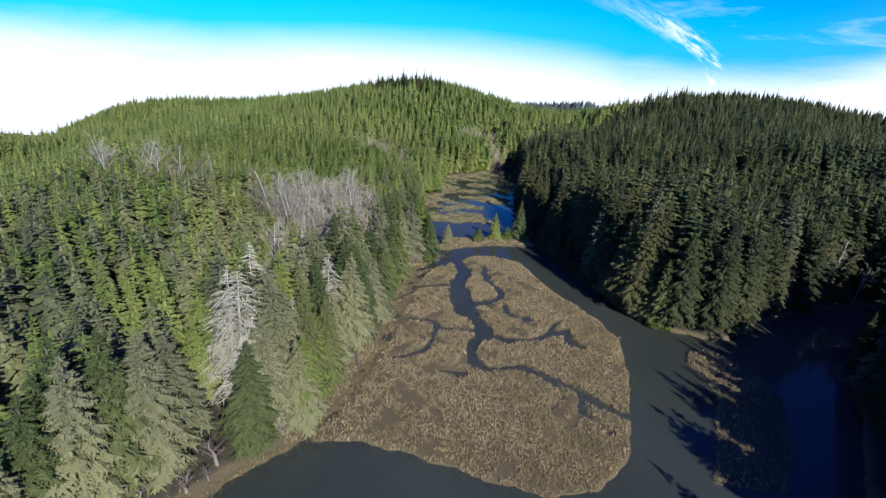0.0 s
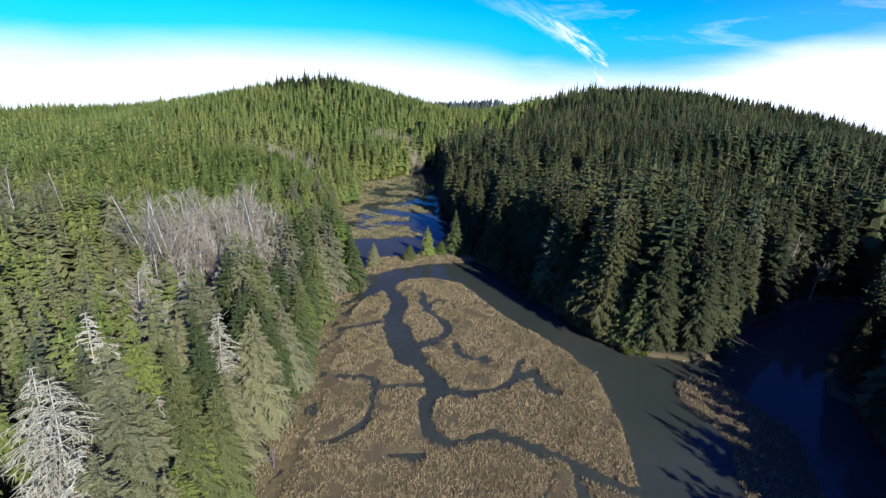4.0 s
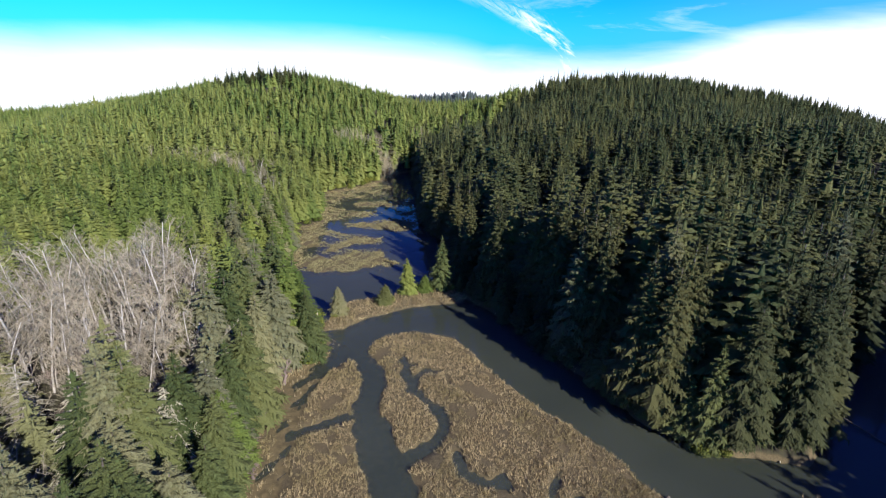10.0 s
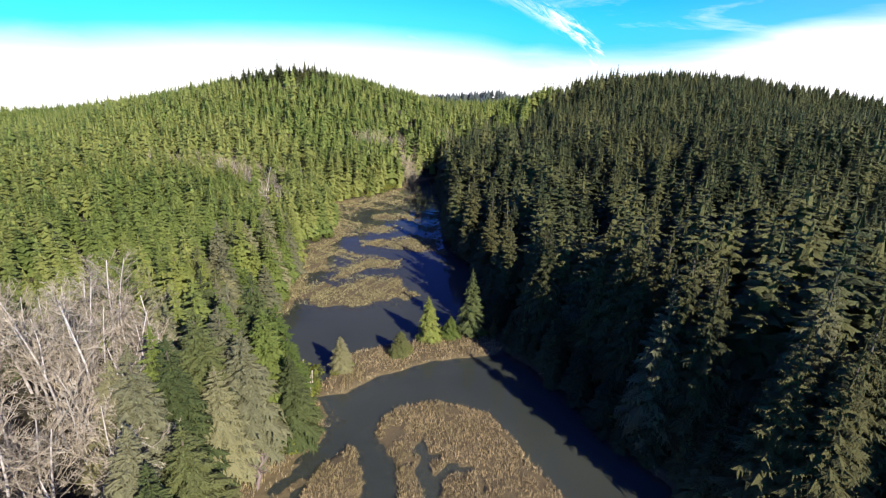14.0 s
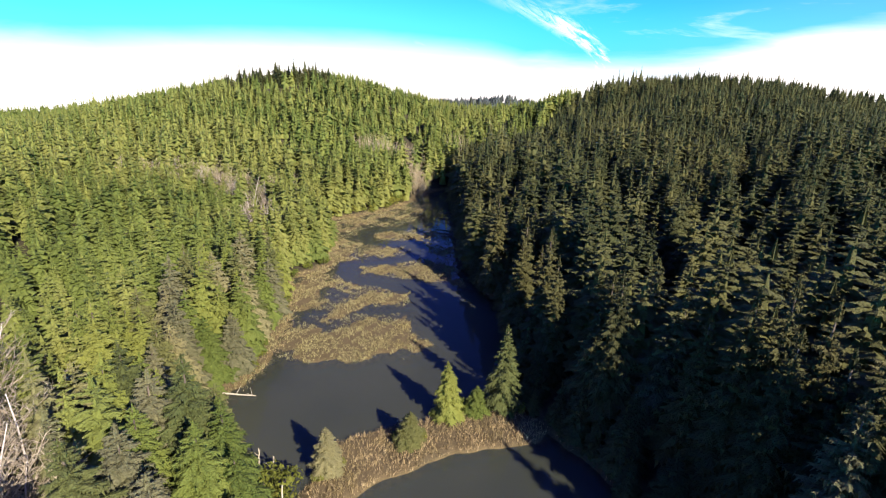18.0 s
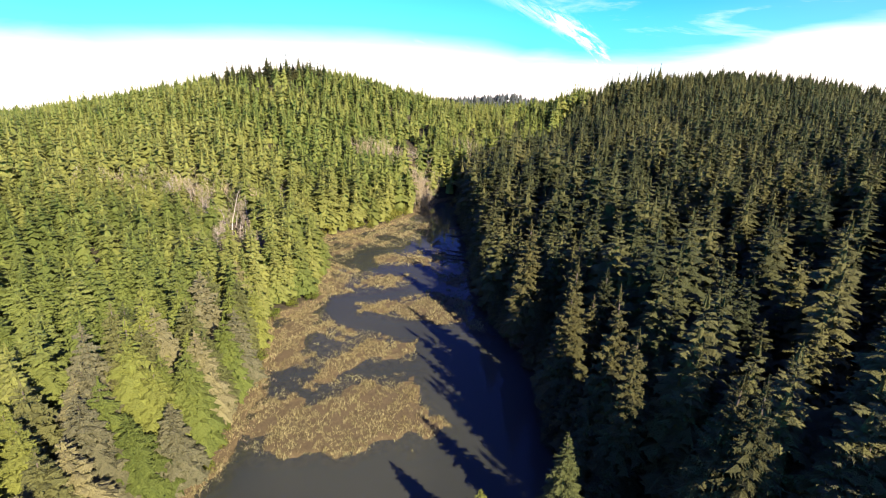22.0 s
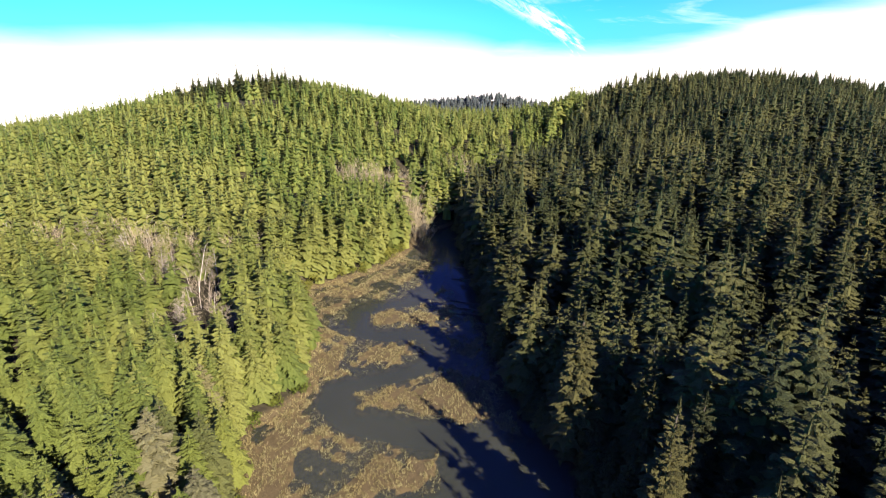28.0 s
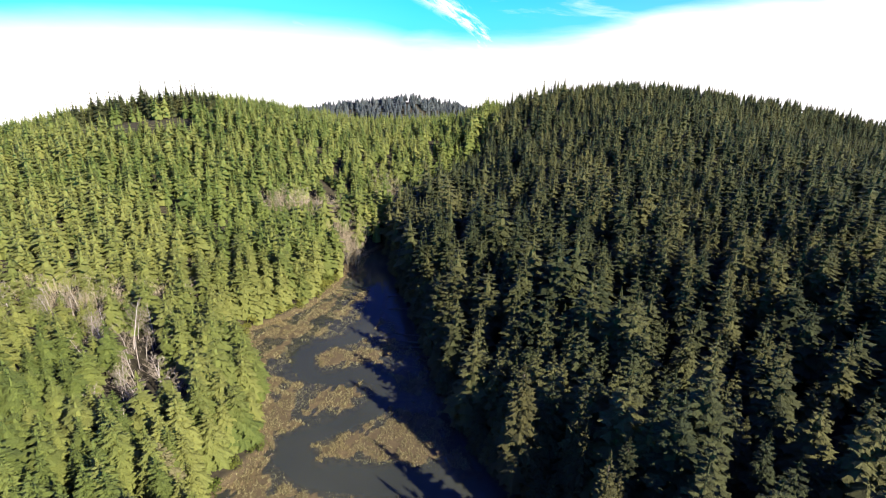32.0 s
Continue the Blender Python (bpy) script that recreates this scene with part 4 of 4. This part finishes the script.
# ---- shrubs ----
def shrub_mesh(rng, leaves):
    """Leaves in uneven lobes on a few stems."""
    lobes = [(Vector((rng.uniform(-0.7, 0.7), rng.uniform(-0.7, 0.7), rng.uniform(0.5, 1.2))), rng.uniform(0.35, 0.65)) for i in range(8)]
    stems = merged([tube([(0, 0, -0.2), tuple(c * 0.5), tuple(c)], [0.04, 0.03, 0.015], 4) for c, r in lobes])
    tri = []
    for i in range(leaves):
        c, r = lobes[rng.randrange(len(lobes))]
        d = Vector((rng.gauss(0, 1), rng.gauss(0, 1), rng.gauss(0.2, 1))).normalized()
        p = c + d * r * rng.uniform(0.7, 1.1)
        u = Vector((rng.gauss(0, 1), rng.gauss(0, 1), rng.gauss(0, 1))).normalized() * rng.uniform(0.10, 0.20)
        v = d.cross(u).normalized() * 0.08
        tri += [tuple(p + u), tuple(p - u * 0.6 + v), tuple(p - u * 0.6 - v)]
    return stems, (np.array(tri), np.arange(len(tri)).reshape(-1, 3))


shrub_kinds = []
for i in range(4):
    stems, leaves = shrub_mesh(rng, 420)
    shrub_kinds.append((mesh_from("stems", *stems, BARK), mesh_from("leaves", *leaves, LEAVES)))
shrub_spots = [(-4.5 + rng.uniform(-3, 1.0), rng.uniform(114, 131), rng.uniform(1.2, 2.6)) for i in range(26)]
shrub_spots += [(float(bank_w(y)) - rng.uniform(0.8, 4), y, rng.uniform(1.0, 2.2)) for y in np.linspace(225, 268, 30)]
shrub_spots += [(float(bank_w(y)) - rng.uniform(0.5, 3), y, rng.uniform(0.8, 1.6)) for y in np.linspace(134, 215, 26)]
shrub_spots += [(18.5, 142.6, 1.0), (22.2, 143.0, 1.3), (9.5, 137.6, 0.9), (12.4, 137.4, 0.8), (2.3, 133.6, 0.8), (0.2, 132.0, 0.7), (14.8, 141.6, 0.7), (26, 141.2, 1.0)]
shrub_spots += [(rng.uniform(44, 58), rng.uniform(82, 88), rng.uniform(0.7, 1.3)) for i in range(8)]
for x, y, k in shrub_spots:
    root = new("shrub")
    root.matrix_basis = pose(x, y, max(0.0, float(height(x, y))) - 0.05, 0, 0, turn.uniform(0, 360)) @ Matrix.Diagonal((k * 1.1, k * 1.1, k, 1))
    stems, leaves = shrub_kinds[turn.randrange(4)]
    part("stem", stems, root), part("foliage", leaves, root)
    tagged(root, "low yellow-green evergreen shrub on the creek bank", "shrub", "shrubs on the bank")


brush_kinds = []
for i in range(4):
    stem, twigs = bare_tree(rng, 2.4, 14, 7, 3)
    brush_kinds.append((mesh_from("stem", *stem, TWIG), mesh_from("crown", *twigs, TWIG)))
brush_spots = [(float(bank_w(y)) - turn.uniform(0.2, 4.0), y) for y in np.linspace(28, 112, 40)]
brush_spots += [(-26 + turn.uniform(-11, 10), 106 + turn.uniform(-9, 9)) for i in range(30)]
for x, y in brush_spots:
    k = turn.uniform(0.7, 1.6)
    root = new("bare_shrub")
    root.matrix_basis = pose(x, y, float(height(x, y)) - 0.05, 0, 0, turn.uniform(0, 360)) @ Matrix.Diagonal((k * 1.7, k * 1.7, k, 1))
    stem, twigs = brush_kinds[turn.randrange(4)]
    part("stem", stem, root), part("crown", twigs, root)
    tagged(root, "bare brown shrub on the marsh edge below the trees", "shrub", "bare shrubs on the marsh edge")


# ---- logs, snags ----
def log(name, a, b, thick, mat, label, category, stubs=3):
    r = random.Random(int(abs(a[0] * 31 + a[1] * 17)))
    a, b = Vector(a), Vector(b)
    pts = [a.lerp(b, i / 5) + Vector((r.uniform(-0.06, 0.06), r.uniform(-0.06, 0.06), r.uniform(-0.04, 0.04))) for i in range(6)]
    root = new(name, mesh_from(name, *tube(pts, [thick * (1 - 0.5 * i / 5) for i in range(6)], 8), mat, smooth_shade=True))
    for i in range(stubs):
        p = a.lerp(b, r.uniform(0.3, 0.95))
        d = Vector((r.uniform(-1, 1), r.uniform(-1, 1), r.uniform(0.2, 1))).normalized() * r.uniform(0.5, 1.4)
        part("branch_stub", mesh_from("branch_stub", *tube([p, p + d * 0.6, p + d + Vector((0, 0, 0.1))], [thick * 0.3, thick * 0.2, 0.02], 5), mat), root)
    return tagged(root, label, category)


log("log", (-15.5, 150.2, 0.55), (-9.6, 149.4, 0.18), 0.14, SILVER, "bleached fallen log lying across the muddy bank", "log")
log("log", (27.0, 143.2, 0.35), (29.4, 144.0, 0.5), 0.16, SILVER, "short pale driftwood log at the shaded shore", "log", 2)
for ax, ay, bx, by in ((33, 226, 25.5, 230.5), (33, 224, 27, 226), (34, 229, 27.5, 233), (36, 243, 30.5, 245.5), (35, 219, 30.5, 221), (37, 252, 32.5, 253), (38, 78, 34, 76)):
    log("sunken_log", (ax, ay, 0.25), (bx, by, 0.02), 0.20, BARK, "dark waterlogged log reaching out from the shore", "log", 4)
log("log", (60.5, 83.5, 0.5), (56, 80.5, 0.15), 0.2, SILVER, "weathered fallen log on the eastern point", "log")
log("log", (63, 84.8, 0.6), (59, 81, 0.3), 0.16, BARK, "brown fallen log on the eastern point", "log")
log("log", (72.5, 90, 0.5), (74, 80.5, 0.1), 0.18, BARK, "dark fallen tree lying in the side arm", "log")
for x, y, h in ((-3, 127.2, 4.3), (-2.9, 123.9, 5.2), (-6.7, 135, 2.6), (-7.5, 118, 4.0), (-8.3, 117, 3.2), (-5, 134, 2.2), (-13, 186, 6), (-17, 152, 5), (40.5, 238, 9), (44, 132, 10)):
    z = max(0.0, float(height(x, y)))
    log("snag", (x, y, z - 0.3), (x + 0.15, y + 0.1, z + h), 0.13, SILVER, "bare silver snag standing at the water's edge", "snag", 2)


# ---- sedge ----
def sedge(name, label, count, box, test, tall, seed, mat=REED):
    """Dead blades in loose tufts: single tapering triangles that lean with the wind and each other."""
    g = np.random.default_rng(seed)
    x, y = g.uniform(box[0], box[2], count), g.uniform(box[1], box[3], count)
    z = height(x, y)
    keep = test(x, y, z) & (bank_w(y) - x < 2.2) & (east_of(x, y) < 0.2)
    x, y, z = x[keep], y[keep], z[keep]
    n = 5
    m = len(x)
    h = tall * g.uniform(0.55, 1.25, (m, n)) * (0.85 + 0.3 * lumps(x, y, 2.3, 4))[:, None]
    bx, by = x[:, None] + g.normal(0, 0.10, (m, n)), y[:, None] + g.normal(0, 0.10, (m, n))
    lx, ly = g.normal(0.05, 0.32, (m, n)) * h, g.normal(0.1, 0.32, (m, n)) * h
    an, w = g.uniform(0, 6.283, (m, n)), g.uniform(0.016, 0.036, (m, n))
    dx, dy = np.cos(an) * w, np.sin(an) * w
    z0 = np.maximum(z, -0.25)[:, None] - 0.03 + 0 * h
    v = np.stack([np.stack([bx - dx, by - dy, z0], -1), np.stack([bx + dx, by + dy, z0], -1), np.stack([bx + lx, by + ly, z0 + h], -1)], 2).reshape(-1, 3)
    ob = new(name, mesh_from(name, v, np.arange(len(v)).reshape(-1, 3), mat))
    return tagged(ob, label, "sedge", kind="stuff")


sedge("sedge_bed", "wide bed of dry tan sedge cut by dark channels", 84000, (-24, 30, 40, 126), lambda x, y, z: (z > 0.06) & (lumps(x, y, 1.9, 3) > np.where(x < 2, -0.35, -0.7)) & (lumps(x, y, 4.6, 13) + 0.5 * lumps(x, y, 1.3, 5) > -0.62), 0.52, 1)
sedge("sedge_bed", "dry tan sedge on the shaded eastern flat", 8000, (34, 34, 64, 80), lambda x, y, z: z > 0.06, 0.6, 2)
sedge("sedge_bed", "golden dry sedge covering the low island", 9000, (-6, 124, 34, 147), lambda x, y, z: z > 0.08, 0.55, 3)
sedge("sedge_bed", "dry tan sedge on flooded mud bars", 56000, (-14, 148, 36, 266), lambda x, y, z: (z > 0.0) & (lumps(x, y, 1.6, 9) + 0.6 * lumps(x, y, 0.7, 3) > -0.3), 0.5, 4, REED_WET)
sedge("sedge_bed", "sparse sedge stems standing in the shallows", 42000, (-14, 150, 36, 266), lambda x, y, z: (z > -0.10) & (z < 0.06) & (lumps(x, y, 2.6, 7) > 0.0), 0.32, 5, REED_WET)
sedge("sedge_bed", "dry sedge on the flat south of the channel", 7000, (-26, -4, 36, 30), lambda x, y, z: z > 0.06, 0.5, 7)
sedge("sedge_bed", "rusty dry sedge along the muddy bank", 26000, (-30, 26, 40, 292), lambda x, y, z: (bank_w(y) - x > -2.6) & (z > -0.1) & (z < 0.9), 0.5, 6)
